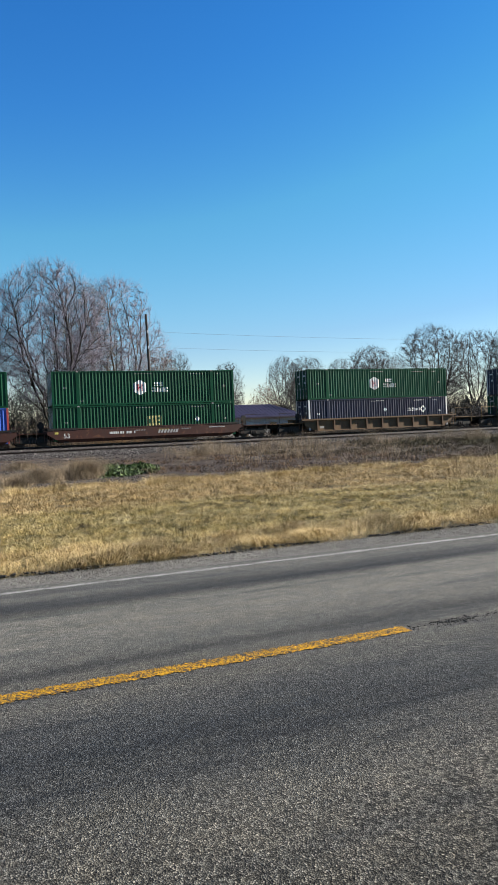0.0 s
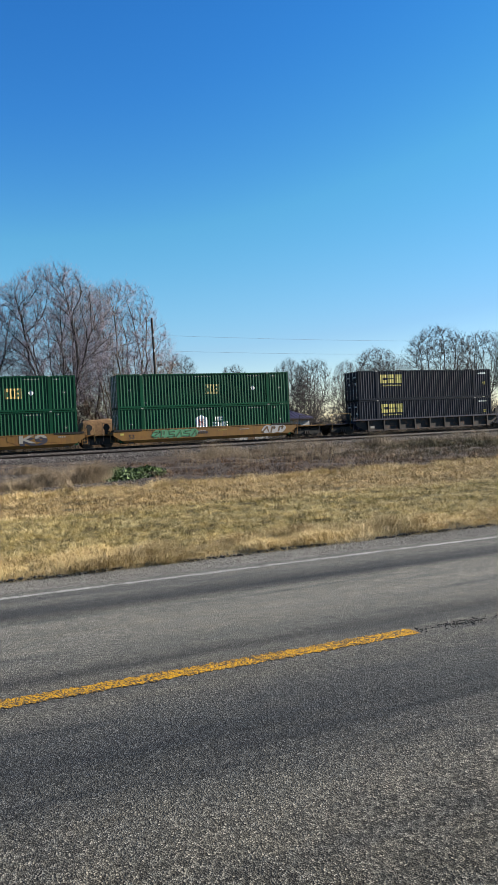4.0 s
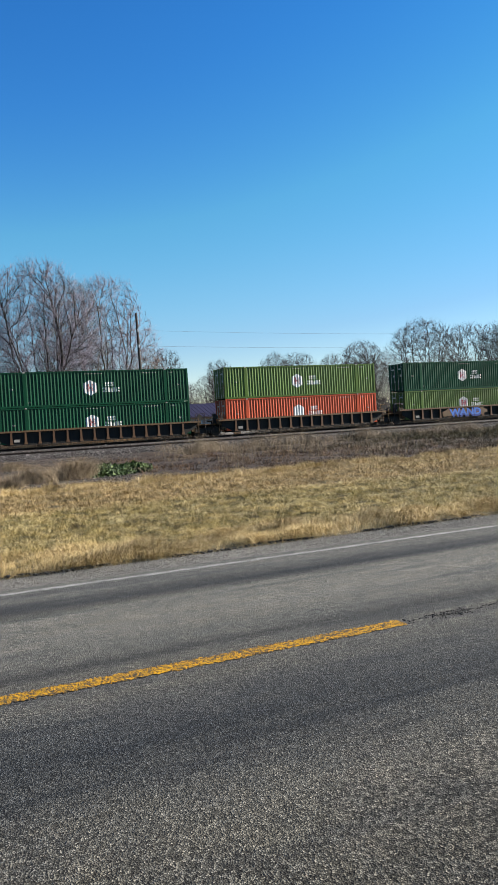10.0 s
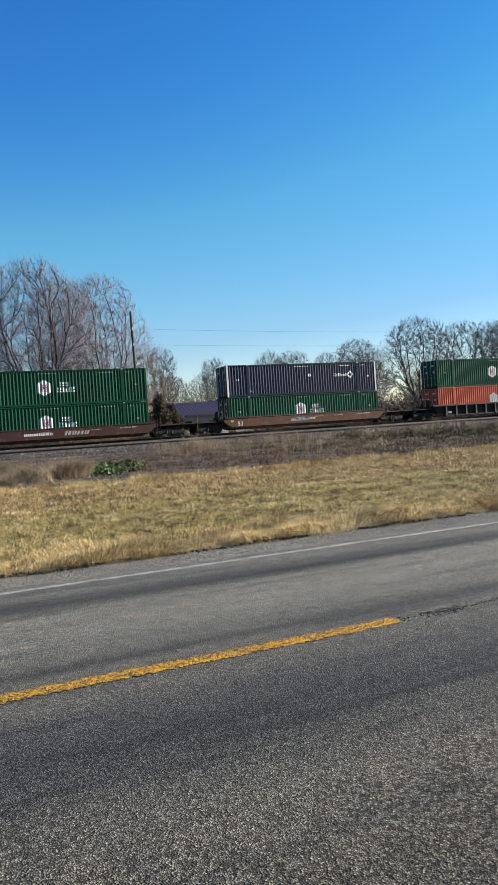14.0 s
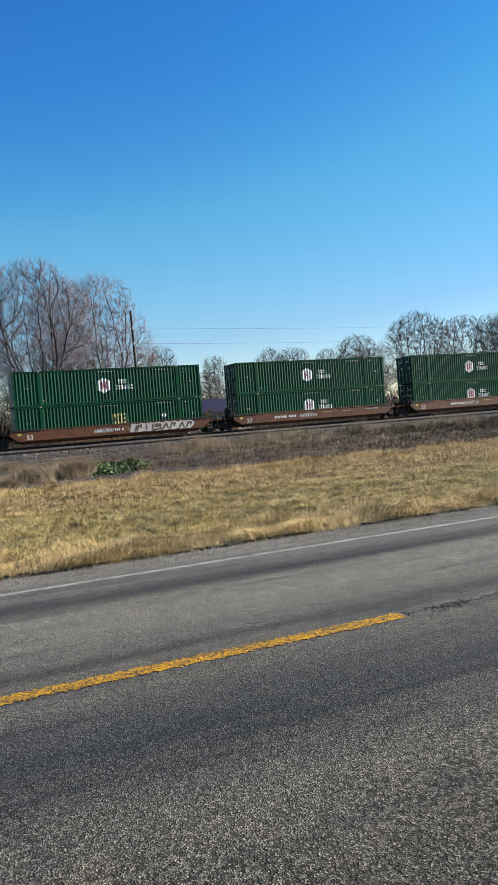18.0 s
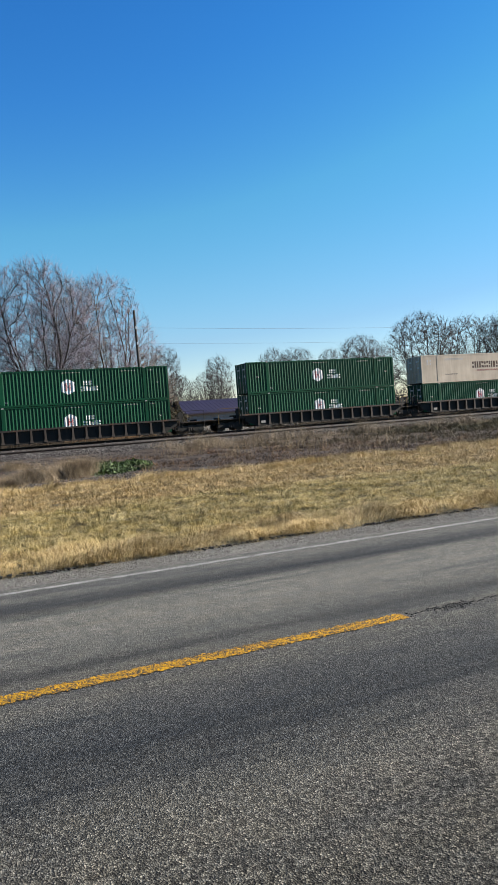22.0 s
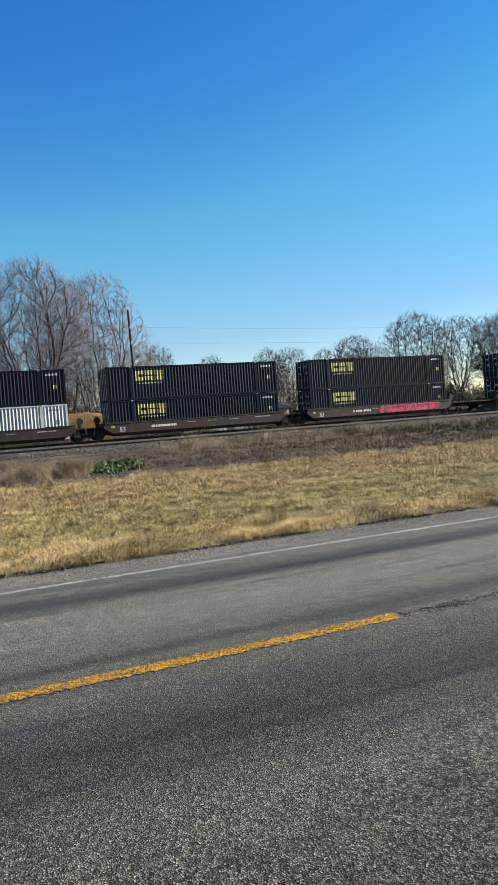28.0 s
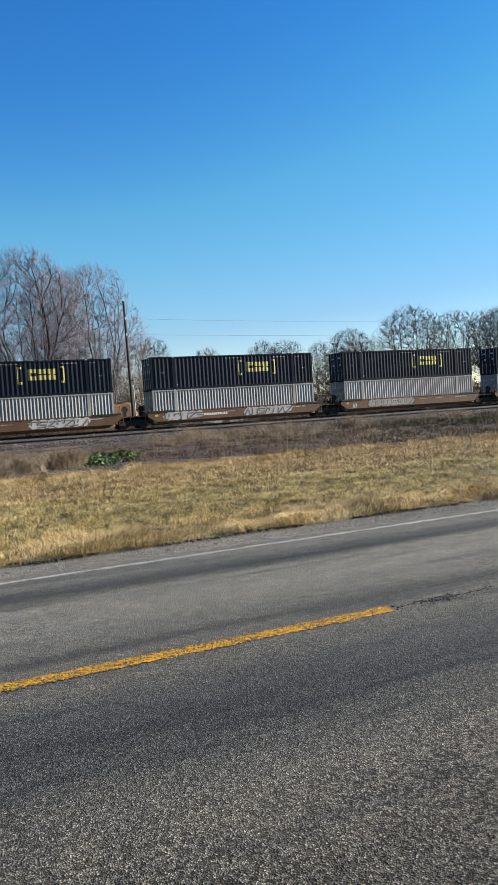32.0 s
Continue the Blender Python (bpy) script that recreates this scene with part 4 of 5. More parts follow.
def make_wagon(style, col, long_left, long_right, truck_right, sprays=(), seed=0):
    """A well unit: the container sits between its side sills. x = 0 is the container's low-x end."""
    names = {"maroon": "maroon", "tan": "tan-yellow", "brown": "rusty brown", "rust": "rust-red", "darkgrey": "dark grey-brown", "blue": "dark blue", "darkmaroon": "dark maroon", "mustard": "mustard yellow", "ochre": "ochre brown"}
    kind = "smooth plate sides" if style == "S" else "ribbed open sides"
    spray = " and graffiti" if sprays else ""
    wagon = thing("well_wagon", "%s steel well wagon with %s%s" % (names[col], kind, spray), "railway wagon", "wagons of the train")
    c = "w_" + col
    zt, zb = 1.42, 0.24
    ya, yb = (-1.44, -1.33) if style == "S" else (-1.45, -1.33)
    for sgn in (1, -1):
        y0, y1 = (ya, yb) if sgn == 1 else (-yb, -ya)
        if style == "S":
            plate = Shape().prism([(-0.55, 0.95), (0.15, 0.5), (CL - 0.15, 0.5), (CL + 0.55, 0.95), (CL + 0.55, 1.2), (CL - 1.7, zt), (CL - 2.1, zt - 0.05), (2.1, zt - 0.05), (1.7, zt), (-0.55, 1.2)], y0, y1)
            part("side_plate", plate, c, wagon)
            out_, in_ = (y0, y0 + 0.16) if sgn == 1 else (y1, y1 - 0.16)
            skirt = Shape()
            skirt.v = [(0.15, out_, 0.5), (CL - 0.15, out_, 0.5), (CL - 0.6, in_, zb), (0.6, in_, zb)]
            skirt.v += [(x, y + 0.06 * sgn, z) for x, y, z in skirt.v]
            skirt.f = [(3, 2, 1, 0), (4, 5, 6, 7), (0, 1, 5, 4), (1, 2, 6, 5), (2, 3, 7, 6), (3, 0, 4, 7)]
            part("side_skirt", skirt, c, wagon)
            part("top_chord", Shape().box(1.9, CL - 1.9, y0 - 0.02, y1 + 0.02, zt - 0.12, zt - 0.045), c, wagon)
            part("top_chord", Shape().box(-0.5, 1.95, y0 - 0.03, y1 + 0.03, zt - 0.14, zt + 0.02), "iron", wagon)
            part("top_chord", Shape().box(CL - 1.95, CL + 0.5, y0 - 0.03, y1 + 0.03, zt - 0.14, zt + 0.02), "iron", wagon)
        else:
            n = int(style[1:])
            web_col = {"mustard": "w_brown", "darkgrey": "w_umber", "brown": "w_brown", "blue": "w_darkgrey"}[col]
            rib_col = {"mustard": "w_ochre", "darkgrey": "w_umber", "brown": "w_ochre", "blue": "w_darkgrey"}[col]
            part("top_chord", Shape().box(-0.9, CL + 0.9, y0 - 0.1, y1, zt - 0.14, zt), c, wagon)
            part("bottom_chord", Shape().box(0.5, CL - 0.5, y0 - 0.06, y1, zb, zb + 0.12), "iron" if n > 10 else web_col, wagon)
            # with many ribs the plate is near-black: the bays' shade as colour
            part("web_plate", Shape().prism([(-0.5, 0.85), (0.5, zb + 0.1), (CL - 0.5, zb + 0.1), (CL + 0.5, 0.85), (CL + 0.5, zt - 0.13), (-0.5, zt - 0.13)], y1 - 0.02, y1), "iron" if n > 10 else web_col, wagon)
            rib = Shape().prism([(-0.03, zb + 0.1), (0.03, zb + 0.1), (0.03, zt - 0.14), (-0.03, zt - 0.14)], y0 - 0.08, y1 - 0.02)
            rib.prism([(-0.16, zb + 0.06), (0.16, zb + 0.06), (0.09, zb + 0.3), (0.07, zt - 0.14), (-0.07, zt - 0.14), (-0.09, zb + 0.3)] if n > 10 else
                      [(-0.06, zb + 0.1), (0.06, zb + 0.1), (0.06, zt - 0.14), (-0.06, zt - 0.14)], y0 - 0.09, y0 - 0.07)
            me = rib.mesh("rib")
            for i in range(n):
                ob = part("rib", me, rib_col, wagon)
                ob.location = (0.8 + (CL - 1.6) * i / (n - 1), 0, 0)
    for x in (1.0, CL / 2, CL - 1.0):
        part("floor_beam", Shape().box(x - 0.2, x + 0.2, -1.35, 1.35, zb - 0.02, 0.33), "iron", wagon)
    rl, rr = (3.75 if long_left else 1.6), (3.75 if long_right else 1.6)
    end_platform(wagon, -0.1, -1, rl, c, 2 if long_left and seed % 2 else 1)
    end_platform(wagon, CL + 0.1, 1, rr, c, seed % 3)
    for x, s in ((-0.1, -1), (CL + 0.1, 1)):
        part("end_bulkhead", Shape().box(min(x, x + s * 0.12), max(x, x + s * 0.12), -1.32, 1.32, 0.5, 1.3), c, wagon)
    if long_left:
        make_truck(wagon, -1.85)
    if truck_right:
        make_truck(wagon, CL + (1.85 if long_right else 1.74))
    face = ya - 0.004 if style == "S" else ya - 0.10
    if style == "S":
        me = NUM53.copy()
        ob = part("number", me, "m_white" if col not in ("tan",) else "m_ink", wagon)
        ob.location = (0.75, face, 0.6)
        part("reporting_mark", flat_bars(3.6 + seed % 4, 2.2, 0.8, 0.2, seed, face), "m_white" if col != "tan" else "m_ink", wagon)
        part("warning_label", Shape().box(0.05, 0.35, face - 0.004, face, 0.95, 1.12), "m_yellow", wagon)
        for k in range(3):
            part("stencil", flat_bars(6.8 + 2.1 * k, 0.9, 1.0, 0.07, seed + k, face), "m_yellow" if k % 2 else "m_grey", wagon)
        if col in ("maroon", "rust"):
            part("wordmark", flat_bars(8.8 if col == "maroon" else 6.2, 1.9, 0.72, 0.3, seed + 9, face, 0.14), "m_grey", wagon)
        part("stencil", flat_bars(CL - 2.6, 1.5, 1.02, 0.1, seed + 5, face), "m_grey", wagon)
    else:
        part("reporting_mark", Shape().box(1.0, 1.45, face - 0.012, face, 0.5, 0.72), "m_dust", wagon)
    for k, (x0, x1, z0, z1, a, b) in enumerate(sprays):
        z0, z1 = (max(z0, 0.53), max(z1, 1.3)) if style == "S" else (z0, z1)
        where = face - 0.003 if style == "S" else face - 0.01
        if a in ("DRED", "K9", "WAND"):
            face_col, wing = {"DRED": ("m_grey", "m_sage"), "K9": ("m_dust", "w_tan"), "WAND": (BL, "w_brown")}[a]
            word_graffiti(wagon, a, x0, x1, z0, z1, where, face_col, "m_cobalt" if a == "WAND" else b, wing)
        else:
            graffiti(wagon, x0, x1, z0, z1, where, a, b, seed * 7 + k)
    return wagon


def flat_bars(x, width, z, height, seed, y, slant=0.0):
    rnd = random.Random(seed)
    s = Shape()
    end = x + width
    while x < end:
        w = height * rnd.uniform(0.45, 0.8)
        o = slant
        s.prism([(x, z), (x + w * 0.85, z), (x + w * 0.85 + o, z + height), (x + o, z + height)], y - 0.005, y)
        x += w * 1.35 if rnd.random() > 0.12 else w * 2.4
    return s


# upper, lower, wagon side, wagon colour, sprays
W_, GY, PU, TE, PK, BL, MI, IN = "m_dust", "m_grey", "m_purple", "m_teal", "m_pink", "m_blue", "m_mint", "m_ink"
TRAIN = [
    ("G", "T", "S", "maroon", ()), ("G", "E", "S", "maroon", ()), ("G", "N", "R9", "brown", ()), ("N", "G", "R14", "darkgrey", ((7.6, 8.4, 0.5, 1.0, PU, GY), (9.8, 10.6, 0.5, 1.0, PU, GY))),
    ("N", "G", "S", "tan", ((8.4, 13.8, 0.4, 1.25, "DRED", PU),)), ("X", "G", "S", "tan", ((3.6, 8.6, 0.4, 1.2, MI, "m_sage"), (11.4, 13.6, 0.5, 1.1, "K9", IN))),
    ("E", "G", "S", "tan", ((2.8, 7.0, 0.35, 1.2, MI, "m_fern"), (13.2, 15.6, 0.5, 1.2, GY, "w_tan"))),
    ("K", "K", "R9", "blue", ()), ("G", "N", "R9", "blue", ()), ("G", "O", "R9", "blue", ()),
    ("G", "E", "S", "tan", ((4.0, 5.8, 0.4, 1.2, GY, W_), (11.0, 13.4, 0.5, 1.25, GY, W_))), ("N", "X", "S", "tan", ((4.2, 7.0, 0.35, 1.2, "m_dust", "w_tan"), (8.0, 15.4, 0.35, 1.2, "m_dust", "m_grey"))), ("E", "N", "S", "tan", ((3.4, 7.6, 0.35, 1.2, "m_dust", "w_tan"),)),
    ("G", "G", "R14", "brown", ()), ("L", "O", "R14", "brown", ()), ("G", "L", "R14", "brown", ((5.3, 9.4, 0.4, 1.2, "WAND", BL),)),
    ("X", "O", "S", "maroon", ((9.6, 14.6, 0.4, 1.25, TE, W_),)), ("G", "G", "S", "maroon", ((0.6, 2.2, 0.3, 1.2, GY, GY),)), ("G", "G", "S", "maroon", ()),
    ("N", "G", "S", "rust", ()), ("G", "O", "R12", "darkgrey", ()), ("G", "E", "R14", "darkgrey", ()), ("G", "G", "R14", "darkgrey", ()),
    ("G", "E", "S", "rust", ((9.2, 15.2, 0.35, 1.25, "m_grey", "w_brown"),)), ("G", "G", "S", "rust", ()), ("G", "G", "S", "rust", ()),
    ("G", "G", "R14", "darkgrey", ()), ("G", "R", "R14", "darkgrey", ()), ("G", "G", "R14", "darkgrey", ()), ("G", "G", "R14", "darkgrey", ()), ("B", "G", "R14", "darkgrey", ()), ("G", "G", "R14", "darkgrey", ()),
    ("F", "N", "S", "darkmaroon", ()), ("G", "G", "S", "darkmaroon", ()), ("P", "Q", "S", "darkmaroon", ((9.0, 11.4, 0.5, 1.2, GY, GY),)),
    ("K", "W", "S", "darkmaroon", ((1.8, 5.2, 0.35, 1.2, TE, PK),)), ("K", "K", "S", "darkmaroon", ()), ("K", "K", "S", "darkmaroon", ((7.6, 15.2, 0.35, 1.25, PK, "m_darkred"),)),
    ("K", "K", "R9", "mustard", ()), ("R", "R", "R9", "brown", ()),
    ("J", "S", "S", "ochre", ((9.0, 14.0, 0.35, 1.2, GY, W_),)), ("J", "S", "S", "ochre", ((0.9, 4.6, 0.4, 1.15, GY, W_), (8.6, 13.6, 0.45, 1.2, GY, W_))),
    ("J", "S", "S", "ochre", ((2.6, 8.2, 0.4, 1.25, W_, GY),)), ("J", "S", "S", "ochre", ())]
LONG = (1, 2, 3, 6, 9, 12, 15, 18, 19, 22, 25, 28, 31, 34, 37, 38, 39)   # units that a full coupling precedes, counting from the second
SPEED = 26.4
moving = []


def build_train():
    global NUM53
    NUM53 = text_mesh("53", 0.55)
    store = {}
    s = 9.42 - 19.63
    for i, (up, low, style, col, sprays) in enumerate(TRAIN):
        n = i - 1
        if i:
            s += 23.73 if n in LONG else 19.63
        ll, lr = n in LONG, (n + 1) in LONG
        w = make_wagon(style, col, ll, lr, True, sprays, i)
        moving.append((w, s, RAIL_MAIN))
        for k, z in ((low, 0.34), (up, 0.34 + CH + 0.008)):
            if k in store:
                c = copy_thing(store[k], Matrix())
            else:
                c = store[k] = make_container(k)
            moving.append((c, s, RAIL_MAIN + z))


build_train()


# ---- trees ----
def grow_tree(seed, height, wide, low, stems, fork, numbers):
    """A bare tree: nodes, parents, the tips that each node carries and its order. Limbs arch from the fork to the crown's rim; each later order fills what room is left,
    leaving the nearest wood at a narrow angle."""
    rng = np.random.default_rng(seed)
    zb, size = height * low, height / 20
    ph = rng.uniform(0, 6.28, 4)

    def rim(u, a):
        body = np.where(u > 0.45, np.sqrt(np.clip(1 - ((u - 0.45) / 0.55) ** 2, 0, 1)), 0.42 + 0.58 * np.sin(np.clip(u / 0.45, 0, 1) * math.pi / 2))
        return wide * body * (1 + 0.12 * np.sin(3 * a + ph[0] + 4 * u) + 0.10 * np.sin(5 * a + ph[1] - 7 * u) + 0.07 * np.sin(11 * u + ph[2]))

    def places(n, bias):
        u, a = rng.uniform(0.02, 1, 3 * n), rng.uniform(0, 2 * math.pi, 3 * n)
        r = rim(u, a)
        ok = rng.uniform(0, 1, 3 * n) < (r / wide) ** 1.5 * 0.8
        u, a, r = u[ok][:n], a[ok][:n], r[ok][:n]
        r = r * rng.uniform(0, 1, len(u)) ** bias
        return np.stack([r * np.cos(a), r * np.sin(a), zb + u * (height - zb)], -1)
    pts, par, way, order = [np.array([0.0, 0, -0.3])], [-1], [np.array([0.0, 0, 1])], [0]

    def branch(root, start, end, d, n, level, wob):
        bend = start + d * np.linalg.norm(end - start) * 0.38
        cur, last = root, start
        for i in range(1, n + 1):
            t = i / n
            p = start * (1 - t) ** 2 + bend * 2 * t * (1 - t) + end * t * t + rng.normal(0, wob, 3) * (t < 1)
            w = p - last
            pts.append(p)
            par.append(cur)
            way.append(w / (np.linalg.norm(w) + 1e-9))
            order.append(level)
            cur, last = len(pts) - 1, p
        return cur
    top = 0
    if fork > 0:
        top = branch(0, pts[0], np.array([0.3 * size, 0.1, height * fork]), np.array([-0.1, 0.05, 1.0]), 5, 0, 0.05 * size)
    for k in range(stems):
        a = 2 * math.pi * (k + rng.uniform(-0.35, 0.35)) / stems
        u = rng.uniform(0.45, 0.8) if k else 0.86
        r = float(rim(np.array(u), a)) * (rng.uniform(0.5, 0.78) if k else 0.25)
        end = np.array([r * math.cos(a), r * math.sin(a), zb + u * (height - zb)])
        root, start = top, pts[top]
        if fork > 0:
            root = max(1, top - int(rng.integers(0, 2)))
            start = pts[root]
        else:
            start = np.array([0.45 * math.cos(a), 0.45 * math.sin(a), -0.2])
        d = np.array([0.55 * math.cos(a), 0.55 * math.sin(a), 0.9]) + rng.normal(0, 0.12, 3)
        branch(root, start, end, d / np.linalg.norm(d), 12, 0, 0.09 * size)
    for level, (n, seg, bias, wob) in enumerate(((numbers[0], 6, 0.5, 0.05), (numbers[1], 4, 0.45, 0.03), (numbers[2], 2, 0.42, 0.01)), 1):
        base, ways, goal = np.array(pts), np.array(way), places(n, bias)
        free = np.array([o < level for o in order]) & (base[:, 2] > 0.7 * zb)
        ids = np.nonzero(free)[0]
        for q in np.array_split(goal, max(1, len(goal) // 300)):
            v = q[:, None] - base[ids][None]
            l = np.linalg.norm(v, axis=2) + 1e-6
            c = (v * ways[ids][None]).sum(2) / l
            cost = l * (1 + 2.5 * (1 - c) ** 2) + np.where(c < 0.25, 50.0, 0.0) + 1.2 * np.clip(-v[:, :, 2], 0, None)
            best = cost.argmin(1)
            for k, j in enumerate(best):
                i = int(ids[j])
                if 0.25 * size < l[k, j] < 0.5 * height:
                    d = ways[i] * 0.4 + v[k, j] / l[k, j] * 0.7 + np.array([0, 0, -0.05]) + rng.normal(0, 0.06, 3)
                    branch(i, base[i], q[k] + np.array([0, 0, 0.10 * l[k, j]]), d / np.linalg.norm(d), seg, level, wob * size)
    par = np.array(par)
    tips = (np.bincount(par[1:], minlength=len(par)) == 0).astype(float)
    for i in range(len(par) - 1, 0, -1):
        tips[par[i]] += tips[i]
    return np.array(pts), par, tips, np.array(order)


def tubes(a, b, ra, rb, sides):
    """Round bars from a to b; where no end radius is given, they run out into points."""
    d = b - a
    d /= np.linalg.norm(d, axis=1, keepdims=True) + 1e-9
    ref = np.where(np.abs(d[:, 2:3]) < 0.9, [[0, 0, 1.0]], [[1.0, 0, 0]])
    u = np.cross(d, ref)
    u /= np.linalg.norm(u, axis=1, keepdims=True)
    w = np.cross(d, u)
    t = 2 * np.pi * np.arange(sides) / sides
    ring_ = u[:, None] * np.cos(t)[None, :, None] + w[:, None] * np.sin(t)[None, :, None]
    low = a[:, None] + ring_ * ra[:, None, None]
    i = np.arange(sides)
    j = (i + 1) % sides
    if rb is None:
        v = np.concatenate([low, b[:, None]], 1)
        f = np.stack([i, j, np.full(sides, sides)], -1)
        return v.reshape(-1, 3), (f[None] + (sides + 1) * np.arange(len(a))[:, None, None]).reshape(-1, 3)
    v = np.concatenate([low, b[:, None] + ring_ * rb[:, None, None]], 1)
    f = np.concatenate([np.stack([i, j, sides + j], -1), np.stack([i, sides + j, sides + i], -1)])
    return v.reshape(-1, 3), (f[None] + (2 * sides) * np.arange(len(a))[:, None, None]).reshape(-1, 3)


def make_tree(label, seed, height, wide, low, stems, fork, wood, twig_mat, numbers=(80, 450, 2000), each=2, stout=1.0):
    p, par, tips, order = grow_tree(seed, height, wide, low, stems, fork, numbers)
    rad = np.maximum(0.0088 * stout * tips ** 0.46, 0.0080) * (height / 20) ** 0.5
    tree = thing("bare_tree", label, "tree", "bare trees behind the railway")
    i = np.nonzero((par >= 0) & ~((par == 0) & (fork <= 0)))[0]
    a, b, rb, o = p[par[i]], p[i], rad[i], order[i]
    ra = np.minimum(rad[par[i]], rb * 1.3)
    for nm, sel, sides, mat in (("trunk", o == 0, 7, wood), ("branchwork", (o == 1) | (o == 2), 4, wood), ("crown", o == 3, 3, twig_mat)):
        v, f = tubes(a[sel], b[sel], ra[sel], rb[sel], sides)
        if nm == "crown":        # fine pointed twigs along the thin wood
            rng = np.random.default_rng(seed + 100)
            k = np.concatenate([np.repeat(np.nonzero(o == 3)[0], each), np.nonzero(o == 2)[0]])
            d = b[k] - a[k]
            d /= np.linalg.norm(d, axis=1, keepdims=True) + 1e-9
            start = a[k] + (b[k] - a[k]) * rng.uniform(0, 1, (len(k), 1))
            w = d + rng.normal(0, 0.4, d.shape) + np.array([0, 0, 0.18])
            w /= np.linalg.norm(w, axis=1, keepdims=True)
            tv, tf = tubes(start, start + w * (height / 20) * rng.uniform(0.5, 1.5, (len(k), 1)), np.full(len(k), 0.0105), None, 3)
            f = np.concatenate([f, tf + len(v)])
            v = np.concatenate([v, tv])
        part(nm, tri_mesh(nm, v, f, mat), mat, tree)
    return tree


def at(az, y):
    return y * math.tan(radians(az)), y


def build_trees():
    kinds = {"maple": (22.0, make_tree("tall leafless tree with dark forking limbs and mauve twigs", 3, 22.0, 6.6, 0.24, 8, 0.16, "bark_dark", "twig", (120, 700, 2700), 3)),
             "olive": (22.0, make_tree("leafless tree with olive-grey limbs and buff twigs", 11, 22.0, 5.0, 0.22, 6, 0.2, "bark", "twig_buff", (80, 420, 1500), 3)),
             "clump": (21.5, make_tree("many-stemmed leafless tree fanning out from the ground", 5, 21.5, 6.4, 0.16, 12, 0.0, "bark", "twig", (120, 620, 2300), 3, 0.9)),
             "shrub": (12.0, make_tree("low bushy leafless shrub with reddish-brown twigs", 8, 12.0, 3.2, 0.06, 10, 0.0, "bark", "twig_red", (50, 300, 1000), 2, 0.8)),
             "vase": (13.0, make_tree("dark leafless vase-shaped tree with dense twigs", 9, 13.0, 5.2, 0.12, 14, 0.04, "bark_dark", "twig_dark", (140, 560, 1900), 3, 0.9)),
             "round": (18.8, make_tree("leafless broad-crowned tree with dark limbs", 13, 18.8, 7.0, 0.2, 11, 0.13, "bark_dark", "twig_dark", (130, 640, 2200), 3)),
             "slim": (18.8, make_tree("slim leafless tree with ascending dark limbs", 21, 18.8, 5.0, 0.24, 7, 0.22, "bark_dark", "twig_dark", (80, 420, 1300), 3))}
    first = {}
    # kind, x, y, height, turn, width to height against the first of its kind
    plan = [("maple", 13.2, 88, 22.0, 0, 1.0), ("maple", 4.0, 91, 22.0, 130, 0.95), ("olive", 18.8, 98, 22.0, 0, 1.0), ("clump", 22.0, 93, 21.5, 0, 1.0),
            ("shrub", 25.6, 86, 11.8, 0, 0.9), ("shrub", 16.2, 93, 8.5, 80, 1.2), ("shrub", 5.5, 98, 8.0, 200, 1.3), ("slim", 36.0, 112, 14.6, 10, 0.75), ("shrub", 31.5, 108, 9.0, 50, 1.0), ("vase", 41.0, 106, 9.8, 60, 0.9), ("shrub", 47.5, 104, 8.6, 140, 1.2),
            ("vase", 58.6, 91, 12.8, 0, 1.0), ("round", 82.4, 108, 18.8, 0, 1.0), ("slim", 95.5, 112, 18.9, 120, 1.0), ("round", 103.0, 108, 18.6, 200, 0.8), ("slim", 98.0, 106, 18.2, 300, 0.9),
            ("round", 112.0, 110, 18.8, 90, 0.9), ("round", 83.5, 170, 19.8, 30, 0.65), ("slim", 91.0, 172, 20.2, 200, 1.0), ("vase", 76.6, 130, 15.0, 120, 0.7), ("vase", 51.5, 100, 9.5, 240, 0.8),
            ("slim", 66.0, 165, 18.0, 80, 0.8), ("vase", 56.5, 168, 14.0, 33, 1.0), ("round", 98.0, 150, 17.5, 60, 0.9), ("vase", 90.0, 116, 10.0, 300, 1.2), ("maple", -9.0, 96, 21.0, 250, 1.0)]
    for kind, x, y, h, turn, k in plan:
        base, tree = kinds[kind]
        wide_, tall = k * h / base, h / base
        if kind in first:
            w0, t0 = first[kind]
            copy_thing(tree, pose(x, y, ground_z(y), 0, 0, turn) @ Matrix.Diagonal((wide_ / w0, wide_ / w0, tall / t0, 1)))
        else:
            first[kind] = (wide_, tall)
            tree.matrix_basis = pose(x, y, ground_z(y), 0, 0, turn) @ Matrix.Diagonal((wide_, wide_, tall, 1))


build_trees()


